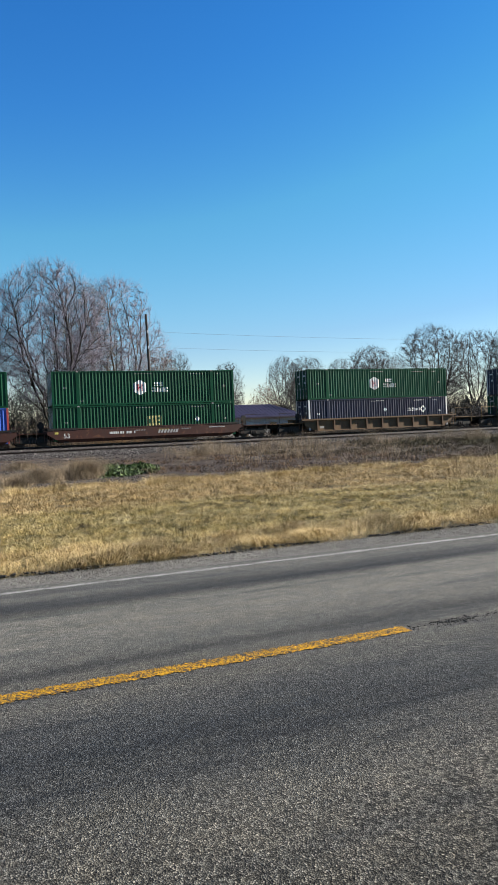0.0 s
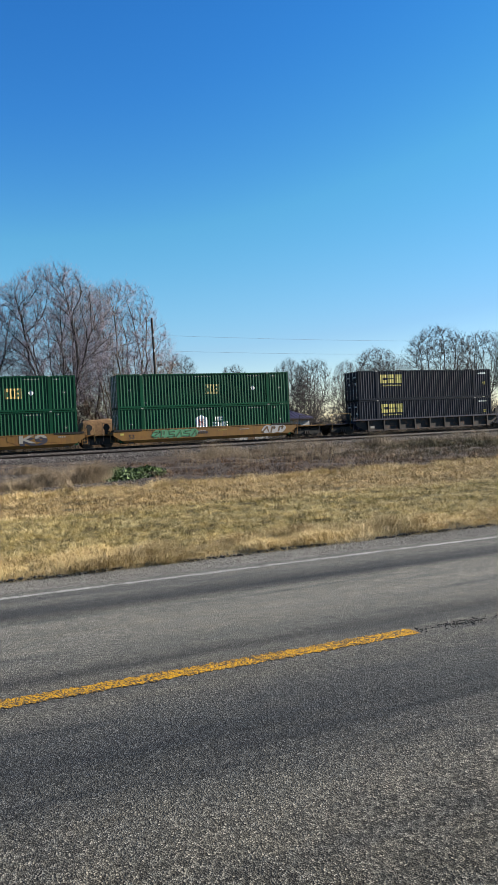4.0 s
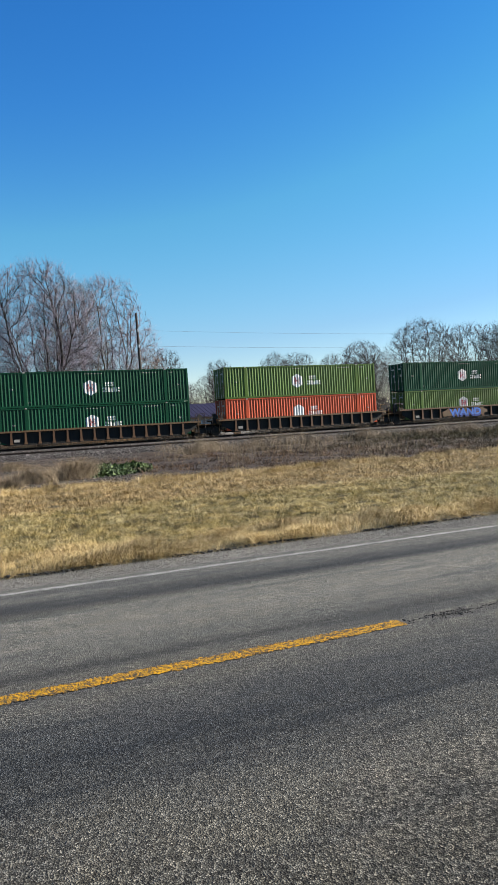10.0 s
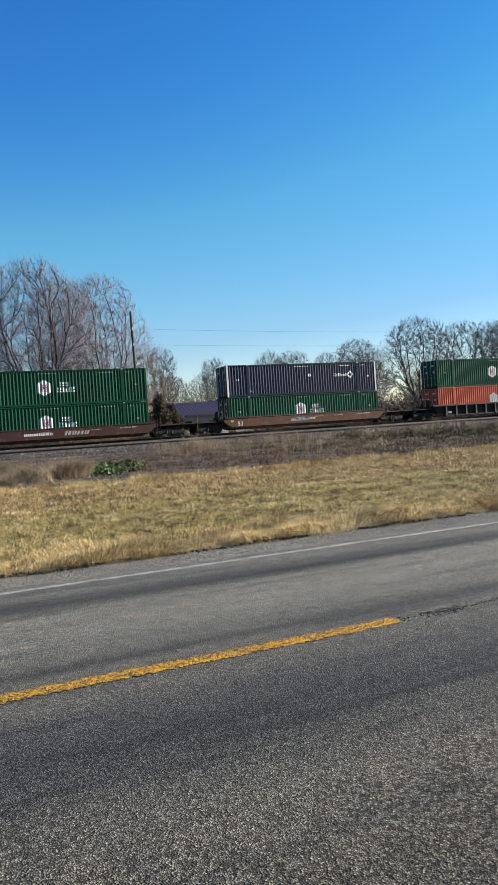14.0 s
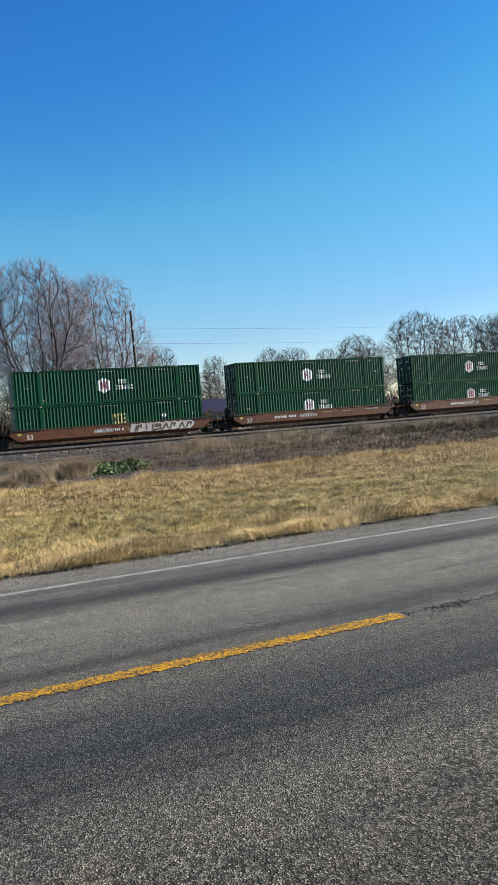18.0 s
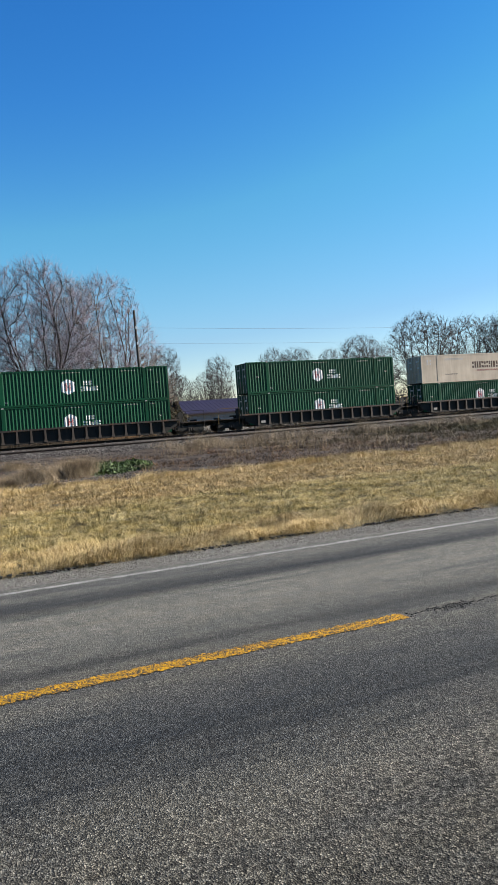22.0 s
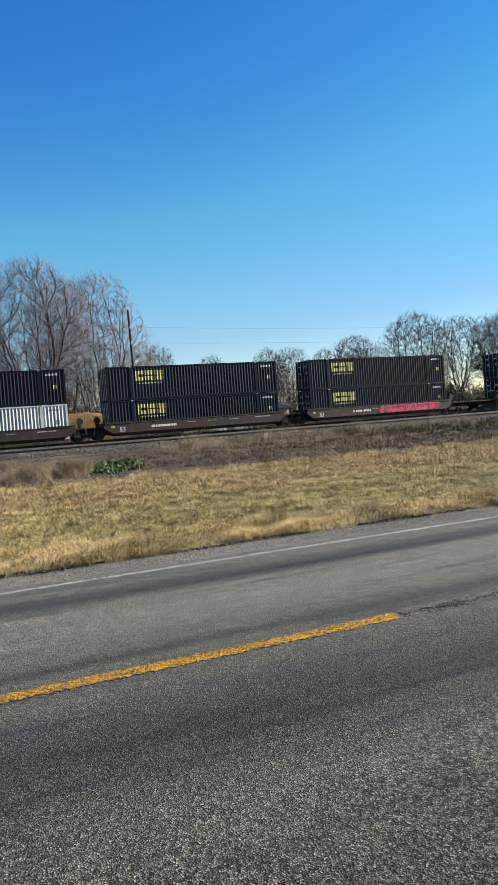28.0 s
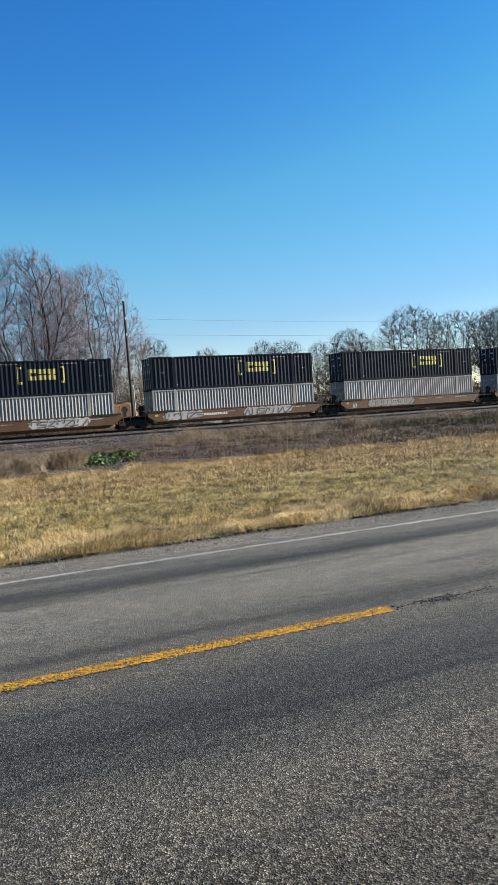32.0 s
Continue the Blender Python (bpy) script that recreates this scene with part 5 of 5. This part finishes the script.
# ---- grasses and weeds ----
def blades(name, label, category, pos, height, width, lean, seed, material, bend=0.5):
    """Bent blades, three triangles each, in one mesh."""
    rng = np.random.default_rng(seed)
    n = len(pos)
    a = rng.uniform(0, 2 * np.pi, n)
    t = 2.2 * np.sin(pos[:, 0] * 1.3 + 2 * np.sin(pos[:, 1] * 0.9)) + 1.6 * np.cos(pos[:, 1] * 1.7 + pos[:, 0] * 0.6) + rng.normal(0, 0.8, n)
    px, py = pos[:, 0] * 0.2 / (0.1 + height), pos[:, 1] * 0.2 / (0.1 + height)
    lump = 1 + 0.55 * np.sin(5.1 * px + 3 * np.sin(2.1 * py)) * np.sin(4.3 * py + 2 * np.sin(1.7 * px))
    h = height * lump * rng.uniform(0.55, 1.25, n)
    w = width * rng.uniform(0.6, 1.3, n)
    l = lean * rng.uniform(0.2, 1.3, n)
    side = np.stack([np.cos(a), np.sin(a), np.zeros(n)], -1) * (w / 2)[:, None]
    way = np.stack([np.cos(t), np.sin(t), np.zeros(n)], -1)
    up = np.array([0, 0, 1.0])
    mid = pos + way * (h * l * 0.35)[:, None] + up * (h * 0.6)[:, None]
    tip = pos + way * (h * l * (0.7 + bend))[:, None] + up * (h * np.clip(1.0 - 0.45 * l * bend, 0.25, 1))[:, None]
    v = np.stack([pos - side, pos + side, mid - side * 0.8, mid + side * 0.8, tip], 1).reshape(-1, 3)
    f = np.array([(0, 1, 3), (0, 3, 2), (2, 3, 4)])[None] + 5 * np.arange(n)[:, None, None]
    tagged(new(name, tri_mesh(name, v, f.reshape(-1, 3), material)), label, category, kind="stuff")


def level(x, y):
    z = np.interp(y, [q[0] for q in PROFILE], [q[1] for q in PROFILE])
    return z + np.array([swell(float(p), float(q)) for p, q in zip(x, y)])


def tufted(rng, n, xr, yr, clumps, tight):
    """Places that gather in clumps within a stretch of the plan."""
    c = np.stack([rng.uniform(*xr, clumps), rng.uniform(*yr, clumps)], -1)
    k = rng.integers(0, clumps, n)
    p = c[k] + rng.normal(0, tight, (n, 2))
    p = p[(p[:, 1] > yr[0]) & (p[:, 1] < yr[1])]
    return p[:, 0], p[:, 1]


def tussocks(name, label, category, seed, xr, yr, clumps, per, radius, height, width, material, splay=1.6, keep=None):
    """Hummocks of grass: each clump's blades lean out from its heart, so that dark gaps stay between them."""
    rng = np.random.default_rng(seed)
    cx, cy = rng.uniform(*xr, clumps), rng.uniform(*yr, clumps)
    if keep is not None:
        ok = keep(cx, cy, rng)
        cx, cy = cx[ok], cy[ok]
    big = rng.uniform(0.55, 1.35, len(cx))
    tilt = rng.normal(0, 0.7, (len(cx), 2))
    k = np.repeat(np.arange(len(cx)), per)
    n = len(k)
    a, q = rng.uniform(0, 2 * np.pi, n), rng.uniform(0, 1, n) ** 0.7
    off = np.stack([np.cos(a), np.sin(a)], -1) * (q * radius * big[k])[:, None] * np.array([1.25, 0.8])
    x, y = cx[k] + off[:, 0], cy[k] + off[:, 1]
    pos = np.stack([x, y, level(x, y) - 0.01], -1)
    h = height * big[k] * rng.uniform(0.5, 1.2, n) * (1.05 - 0.45 * q)
    way = np.concatenate([off / (radius * big[k])[:, None] * splay + tilt[k] + rng.normal(0, 0.55, (n, 2)), np.zeros((n, 1))], 1)
    b_ = rng.uniform(0, 2 * np.pi, n)
    side = np.stack([np.cos(b_), np.sin(b_), np.zeros(n)], -1) * (width * rng.uniform(0.35, 0.65, n))[:, None]
    up = np.array([0, 0, 1.0])
    mid = pos + way * (h * 0.3)[:, None] + up * (h * 0.65)[:, None]
    tip = pos + way * (h * 0.85)[:, None] + up * (h * np.clip(1.0 - 0.22 * np.linalg.norm(way, axis=1), 0.2, 1))[:, None]
    v = np.stack([pos - side, pos + side, mid - side * 0.8, mid + side * 0.8, tip], 1).reshape(-1, 3)
    f = np.array([(0, 1, 3), (0, 3, 2), (2, 3, 4)])[None] + 5 * np.arange(n)[:, None, None]
    tagged(new(name, tri_mesh(name, v, f.reshape(-1, 3), material)), label, category, kind="stuff")


def build_grass():
    rng = np.random.default_rng(2)
    straw = "matted straw-coloured winter grass on the verge"
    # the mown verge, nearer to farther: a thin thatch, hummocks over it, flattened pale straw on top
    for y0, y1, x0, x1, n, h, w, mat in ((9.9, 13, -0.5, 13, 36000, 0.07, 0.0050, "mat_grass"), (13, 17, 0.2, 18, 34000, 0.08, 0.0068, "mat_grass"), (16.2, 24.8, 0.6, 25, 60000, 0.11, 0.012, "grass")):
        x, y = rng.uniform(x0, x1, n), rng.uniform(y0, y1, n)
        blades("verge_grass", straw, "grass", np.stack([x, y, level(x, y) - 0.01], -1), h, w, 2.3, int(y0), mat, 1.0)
    tussocks("verge_grass", "hummocky olive and straw grass with gaps and painted dark shade", "grass", 61, (-0.5, 11), (10.6, 13), 950, 85, 0.13, 0.12, 0.0042, "mat_grass", 2.6)
    tussocks("verge_grass", "hummocky olive and straw grass with gaps and painted dark shade", "grass", 62, (0.2, 15), (12.8, 16.5), 1000, 75, 0.17, 0.13, 0.0052, "mat_grass", 2.6)
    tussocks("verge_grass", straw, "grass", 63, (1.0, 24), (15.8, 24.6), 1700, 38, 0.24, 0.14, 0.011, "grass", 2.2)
    x, y = tufted(rng, 9000, (-0.5, 14), (10.4, 16.5), 420, 0.22)
    blades("flattened_straw", "pale flattened straw strewn over the verge", "grass", np.stack([x, y, level(x, y) + 0.06], -1), 0.06, 0.006, 4.5, 64, "palestraw", 1.6)
    x, y = tufted(rng, 60000, (-1, 15), (9.45, 10.9), 700, 0.10)
    y = 9.40 + np.abs(y - 9.40)
    blades("fringe_grass", "taller pale grass fringe along the gravel shoulder", "grass", np.stack([x, y, level(x, y) - 0.02], -1), 0.16, 0.0046, 1.3, 31, "fringe", 0.8)
    x, y = tufted(rng, 24000, (1, 34), (22.6, 26.0), 300, 0.2)
    blades("edge_grass", "taller dry grass at the foot of the bank", "grass", np.stack([x, y, level(x, y) - 0.02], -1), 0.24, 0.009, 0.9, 32, "fringe", 0.5)
    # weeds on ditch and bank
    def dry_side(cx, cy, r):
        return (cx > 9 + 0.16 * (cy - 25) + 3 * np.sin(cy * 0.5)) & (cx + 0.25 * cy < 38 + 3 * np.sin(cy)) & (r.uniform(0, 1, len(cx)) < np.where(cy > 50, 0.45, 1.0))

    def far_side(cx, cy, r):
        return (cx + 0.25 * cy > 34 + 3 * np.sin(cy)) & (cx < 6 + 1.05 * cy)
    tussocks("bank_weeds", "clumps of brown dead weeds on the railway bank", "weeds", 33, (9, 50), (25.4, 55.5), 1500, 34, 0.36, 0.3, 0.012, "weed", 1.4, dry_side)
    tussocks("olive_weeds", "low olive-brown weeds on the railway bank", "weeds", 35, (20, 64), (25.4, 55.0), 1500, 34, 0.42, 0.34, 0.016, "olive", 1.4, far_side)
    tussocks("tan_weeds", "low tan dry weeds on the railway bank", "weeds", 36, (18, 64), (25.4, 55.0), 420, 30, 0.3, 0.36, 0.010, "weed", 1.0, far_side)
    x, y = tufted(rng, 9000, (13, 47), (33, 55), 130, 0.45)
    ok = (x > 12 + 0.15 * (y - 33)) & (x + 0.25 * y < 37 + 4 * np.sin(y * 0.7)) & (rng.uniform(0, 1, len(x)) < 0.6)
    x, y = x[ok], y[ok]
    blades("tall_weeds", "tall thin dry weed stalks below the tracks", "weeds", np.stack([x, y, level(x, y) - 0.03], -1), 0.85, 0.008, 0.8, 34, "tanbush", 0.4)
    x, y = tufted(rng, 9000, (17, 46), (50.5, 56.4), 110, 0.5)
    blades("stalk_clumps", "tall tan grass stalks rising before the rails", "weeds", np.stack([x, y, level(x, y) - 0.03], -1), 0.9, 0.008, 0.8, 37, "tanbush", 0.4)
    x, y = rng.uniform(-2, 100, 26000), rng.uniform(67.2, 73, 26000)
    blades("trackside_weeds", "dark dead weeds beyond the tracks", "weeds", np.stack([x, y, level(x, y) - 0.03], -1), 1.25, 0.03, 0.6, 38, "brushweed", 0.3)
    tussocks("green_bank_growth", "low dark green growth on the railway bank", "weeds", 39, (31, 66), (42, 56.0), 620, 48, 0.55, 0.42, 0.03, "moss", 1.5, lambda cx, cy, r: cx > 33 + 0.35 * (56 - cy))
    # pale bushes of dry grass by the ditch
    for cx, cy, r, h in ((2.4, 30.6, 0.55, 0.5), (3.8, 33.0, 0.6, 0.5), (5.2, 34.2, 0.5, 0.5), (6.6, 33.6, 0.5, 0.75), (1.0, 29.4, 0.6, 0.6), (4.4, 31.2, 0.55, 0.6), (6.0, 32.4, 0.6, 0.7), (4.6, 26.4, 0.5, 0.2), (5.2, 47.0, 1.2, 0.5), (8.6, 46.0, 1.0, 0.4), (2.9, 29.0, 0.4, 0.35), (22.3, 28.6, 0.5, 0.22)):
        x, y = rng.normal(cx, r * 0.6, 1500), rng.normal(cy, r * 0.6, 1500)
        blades("dry_bush", "rounded tuft of tan dry grass in the ditch", "bush", np.stack([x, y, level(x, y) - 0.02], -1), h, 0.008, 1.2, int(cx * 10), "tanbush", 0.4)


build_grass()


def leaf_cloud(name, label, category, seed, n, shape, size, material, kind="stuff", slim=0.5, stand=0.0):
    """Many small leaves at random tilts, in one mesh."""
    rng = np.random.default_rng(seed)
    p = shape(rng, n)
    n = len(p)
    u = rng.normal(0, 1, (n, 3))
    u[:, 2] += stand
    u /= np.linalg.norm(u, axis=1, keepdims=True)
    w = np.cross(u, rng.normal(0, 1, (n, 3)))
    w /= np.linalg.norm(w, axis=1, keepdims=True)
    s = rng.uniform(size[0], size[1], (n, 1))
    v = np.stack([p - u * s, p + w * s * slim, p + u * s, p - w * s * slim], 1).reshape(-1, 3)
    f = np.array([(0, 1, 2), (0, 2, 3)])[None] + 4 * np.arange(n)[:, None, None]
    ob = new(name, tri_mesh(name, v, f.reshape(-1, 3), material))
    return tagged(ob, label, category, kind=kind)


def build_bushes():
    def green(rng, n):
        x, y = rng.uniform(-1, 1, n), rng.uniform(-1, 1, n)
        ok = x * x + y * y < 1 - 0.35 * rng.uniform(0, 1, n)
        x, y = x[ok], y[ok]
        n = len(x)
        x, y = 8.9 + 2.1 * x + 1.4 * y, 37.6 + 6.2 * y
        lump = np.sin(x * 2.3 + 1.5 * np.sin(y * 1.1)) * np.sin(y * 0.9 + x * 0.7)
        ok = lump > -0.35 - 0.6 * rng.uniform(0, 1, n)
        x, y = x[ok], y[ok]
        n = len(x)
        return np.stack([x, y, level(x, y) + rng.uniform(0.0, 0.14, n) * (1.2 + np.sin(x * 3.1) * np.sin(y * 1.3))], -1)
    leaf_cloud("green_weeds", "patch of bright green broad-leaved weeds in the ditch", "weeds", 51, 9500, green, (0.05, 0.11), "greenleaf")

    # a long low heap of tan grass cuttings behind the tracks
    def heap_top(x, y):
        return 3.6 * min(1.0, max(0.0, (x - 12.0) / 1.6)) ** 0.5 * min(1.0, max(0.0, (22.6 - x) / 1.4)) ** 0.5 * max(0.0, 1 - ((y - 76.0) / 2.0) ** 4) + 0.14 * math.sin(x * 0.9) + 0.1 * noise.noise((x * 1.3, y, 3))
    xs, ys = [12.0 + 0.22 * i for i in range(49)], [74.0 + 0.2 * j for j in range(21)]
    me = bpy.data.meshes.new("mound")
    me.from_pydata([(x, y, heap_top(x, y) - 0.05) for y in ys for x in xs], [], [(j * 49 + i, j * 49 + i + 1, j * 49 + i + 50, j * 49 + i + 49) for j in range(20) for i in range(48)])
    me.polygons.foreach_set("use_smooth", [True] * len(me.polygons))
    me.materials.append(MAT["heap"])
    tagged(new("mound", me), "long low heap of matted tan-brown grass behind the tracks", "mound")

    def brown(rng, n):
        x, y = rng.uniform(12.1, 22.5, n), 74.0 + 2.2 * rng.uniform(0, 1, n) ** 1.6
        return np.stack([x, y, [heap_top(p, q) for p, q in zip(x, y)]], -1)
    leaf_cloud("loose_straw", "loose straw lying over the heap behind the tracks", "straw", 52, 1600, brown, (0.03, 0.09), "scrub", slim=0.15)
    for az, y, h, r, k in ((17.6, 78, 5.4, 1.5, 61), (18.5, 80, 4.4, 1.6, 62), (39.6, 106, 6.0, 2.6, 63), (38.8, 105, 4.6, 2.4, 64)):
        cx, cy = at(az, y)

        def cone(rng, n):
            z = rng.uniform(0, 1, n)
            a = rng.uniform(0, 2 * np.pi, n)
            q = r * np.sin(np.pi * (0.22 + 0.74 * z)) ** 0.7 * (0.7 + 0.3 * np.sin(a * 4 + z * 11) + 0.15 * np.sin(z * 31)) * rng.uniform(0.2, 1, n) ** 0.5
            return np.stack([cx + q * np.cos(a), cy + q * np.sin(a), 0.1 + z * h * (0.85 + 0.15 * np.sin(a * 3))], -1)
        bush = thing("juniper", "ragged dark juniper bush with reddish tips", "bush")
        bush.location = (0, 0, 0)
        part("trunk", Shape().tube((cx, cy, -0.1), (cx, cy, h * 0.8), 0.12, 0.03), "bark", bush)
        ob = leaf_cloud("foliage", "", "", k, 12000, cone, (0.08, 0.24), "juniper", "", 0.14)
        ob.parent = bush

    def hedge(x0, x1, y0, y1, hh):
        def shape(rng, n):
            x, y = rng.uniform(x0, x1, n), rng.uniform(y0, y1, n)
            top = hh * (0.75 + 0.2 * np.sin(x * 0.55 + y) + 0.15 * np.sin(x * 1.7))
            return np.stack([x, y, rng.uniform(0, 1, n) * top], -1)
        return shape
    leaf_cloud("grey_scrub", "grey-brown leafless scrub beyond the tracks", "scrub", 71, 34000, hedge(-12, 30, 100, 110, 10.5), (0.3, 0.9), "brush", slim=0.05, stand=1.4)
    leaf_cloud("grey_scrub", "grey-brown leafless scrub beyond the tracks", "scrub", 72, 44000, hedge(60, 116, 98, 108, 5.4), (0.2, 0.6), "brush", slim=0.05, stand=1.4)
    leaf_cloud("grey_scrub", "low grey-brown scrub between the far trees", "scrub", 74, 30000, hedge(22, 62, 110, 120, 4.4), (0.2, 0.6), "brush", slim=0.05, stand=1.4)
    leaf_cloud("far_woods", "hazy far line of leafless woods", "woods", 73, 90000, hedge(-60, 330, 215, 250, 9.5), (0.3, 1.0), "brush", slim=0.12, stand=1.0)


build_bushes()


# ---- pole, wires, house ----
def build_pole(x, y, top):
    pole = thing("utility_pole", "weathered grey-brown wooden utility pole behind the tracks", "utility pole")
    pole.matrix_basis = pose(x, y, 0.0, 0, -1.0, 0)
    part("shaft", Shape().tube((0, 0, -0.5), (0, 0, top), 0.17, 0.11, 12), "pole", pole)
    for z in (top - 1.75, top - 3.3):
        part("insulator", Shape().tube((0, -0.14, z), (0, -0.24, z + 0.02), 0.05, 0.06, 8).box(-0.05, 0.05, -0.16, -0.1, z - 0.15, z + 0.15), "steel", pole)
    part("riser_pipe", Shape().tube((0.24, -0.05, -0.3), (0.24, -0.05, 5.2), 0.06, 0.06, 8).box(0.1, 0.3, -0.08, 0.0, 5.0, 5.2), "steel", pole)
    part("bracket", Shape().box(-0.1, 0.3, -0.2, -0.12, 5.6, 5.7), "iron", pole)


def build_lines():
    xs = (20.6, -44.0, 86.0)
    for x in xs:
        build_pole(x, 72.0, 13.5)
    for dz in (1.75, 3.3):
        pts = []
        for a, b in ((xs[1], xs[0]), (xs[0], xs[2])):
            for i in range(17 if b == xs[2] else 16):
                u = i / 16
                pts.append((a + (b - a) * u, 71.8, 13.5 - dz - 0.5 * 4 * u * (1 - u)))
        s = Shape().pipe(pts, 0.009)
        wire = tagged(new("overhead_wire", s.mesh("overhead_wire")), "thin grey overhead wire strung along the poles", "wire", "overhead wires")
        wire.data.materials.append(MAT["wire"])


build_lines()


def build_house():
    x0, x1, y0, y1, eave, ridge = 28.9, 46.0, 88.4, 97.4, 3.2, 4.95
    house = thing("house", "low off-white house with dark purple-blue hipped roof", "house")
    part("wall", Shape().box(x0, x1, y0, y0 + 0.2, 0, eave), "siding", house)
    part("wall", Shape().box(x0, x1, y1 - 0.2, y1, 0, eave), "siding", house)
    part("wall", Shape().box(x0, x0 + 0.2, y0 + 0.2, y1 - 0.2, 0, eave), "siding", house)
    part("wall", Shape().box(x1 - 0.2, x1, y0 + 0.2, y1 - 0.2, 0, eave), "siding", house)
    ym, o, run = (y0 + y1) / 2, 0.5, 2.6
    s = Shape()
    s.v = [(x0 - o, y0 - o, eave), (x1 + o, y0 - o, eave), (x1 + o, y1 + o, eave), (x0 - o, y1 + o, eave), (x0 + run, ym, ridge), (x1 - run, ym, ridge)]
    s.v += [(x, y, z - 0.16) for x, y, z in s.v]
    s.f = [(0, 1, 5, 4), (1, 2, 5), (2, 3, 4, 5), (3, 0, 4), (6, 10, 11, 7), (7, 11, 8), (8, 11, 10, 9), (9, 10, 6), (0, 6, 7, 1), (1, 7, 8, 2), (2, 8, 9, 3), (3, 9, 6, 0)]
    roof = part("roof", s, "shingle", house)
    seams = Shape()
    n = 30
    for i in range(1, n):
        x = x0 + (x1 - x0) * i / n
        k = min(1.0, (x - x0 + o) / (run + o), (x1 + o - x) / (run + o))
        a, b = Vector((x, y0 - o, eave + 0.02)), Vector((x, y0 - o + (ym - y0 + o) * k, eave + (ridge - eave) * k + 0.02))
        seams.tube(a, b, 0.025, sides=4)
    part("roof_seam", seams, "shingle", roof)
    for k, x in enumerate((31.0, 34.2, 41.0, 43.6)):
        win = part("window", Shape().box(x, x + 1.1, y0 - 0.05, y0, 1.2, 2.5), "siding", house)
        part("pane", Shape().box(x + 0.08, x + 1.02, y0 - 0.065, y0 - 0.05, 1.28, 2.42), "glass", win)
    part("door", Shape().box(37.0, 37.95, y0 - 0.04, y0, 0.1, 2.15), "w_brown", house)
    fence = thing("picket_fence", "white picket fence before the house", "fence")
    for i in range(26):
        x = 37.5 + i * 0.3
        part("picket", Shape().box(x, x + 0.12, 85.0, 85.05, 0.0, 1.5), "siding", fence)
    part("fence_rail", Shape().box(37.4, 45.4, 85.05, 85.1, 0.4, 0.5).box(37.4, 45.4, 85.05, 85.1, 1.1, 1.2), "siding", fence)


build_house()

# ---- pieces of the tracks ----
build_track(TRACK_NEAR, RAIL_NEAR, "empty near railway track with rusty rails on grey ballast")
build_track(TRACK_MAIN, RAIL_MAIN, "railway track under the passing train, steel rails on ties")


def motions():
    # the train's way along the track: an even speed with slight lags behind it, in metres
    lag = [(0.0, 0.0), (3.0, 0.02), (6.0, 0.17), (10.0, 0.30), (14.0, 0.30), (18.0, 0.31), (22.0, 0.38), (25.0, 0.48), (27.5, 0.70), (29.0, 0.79), (30.5, 0.84), (31.0, 0.12), (32.0, 0.16)]
    for ob, s, z in moving:
        walk(ob, [(t, pose(s - SPEED * t + d, TRACK_MAIN, z)) for t, d in lag])


motions()
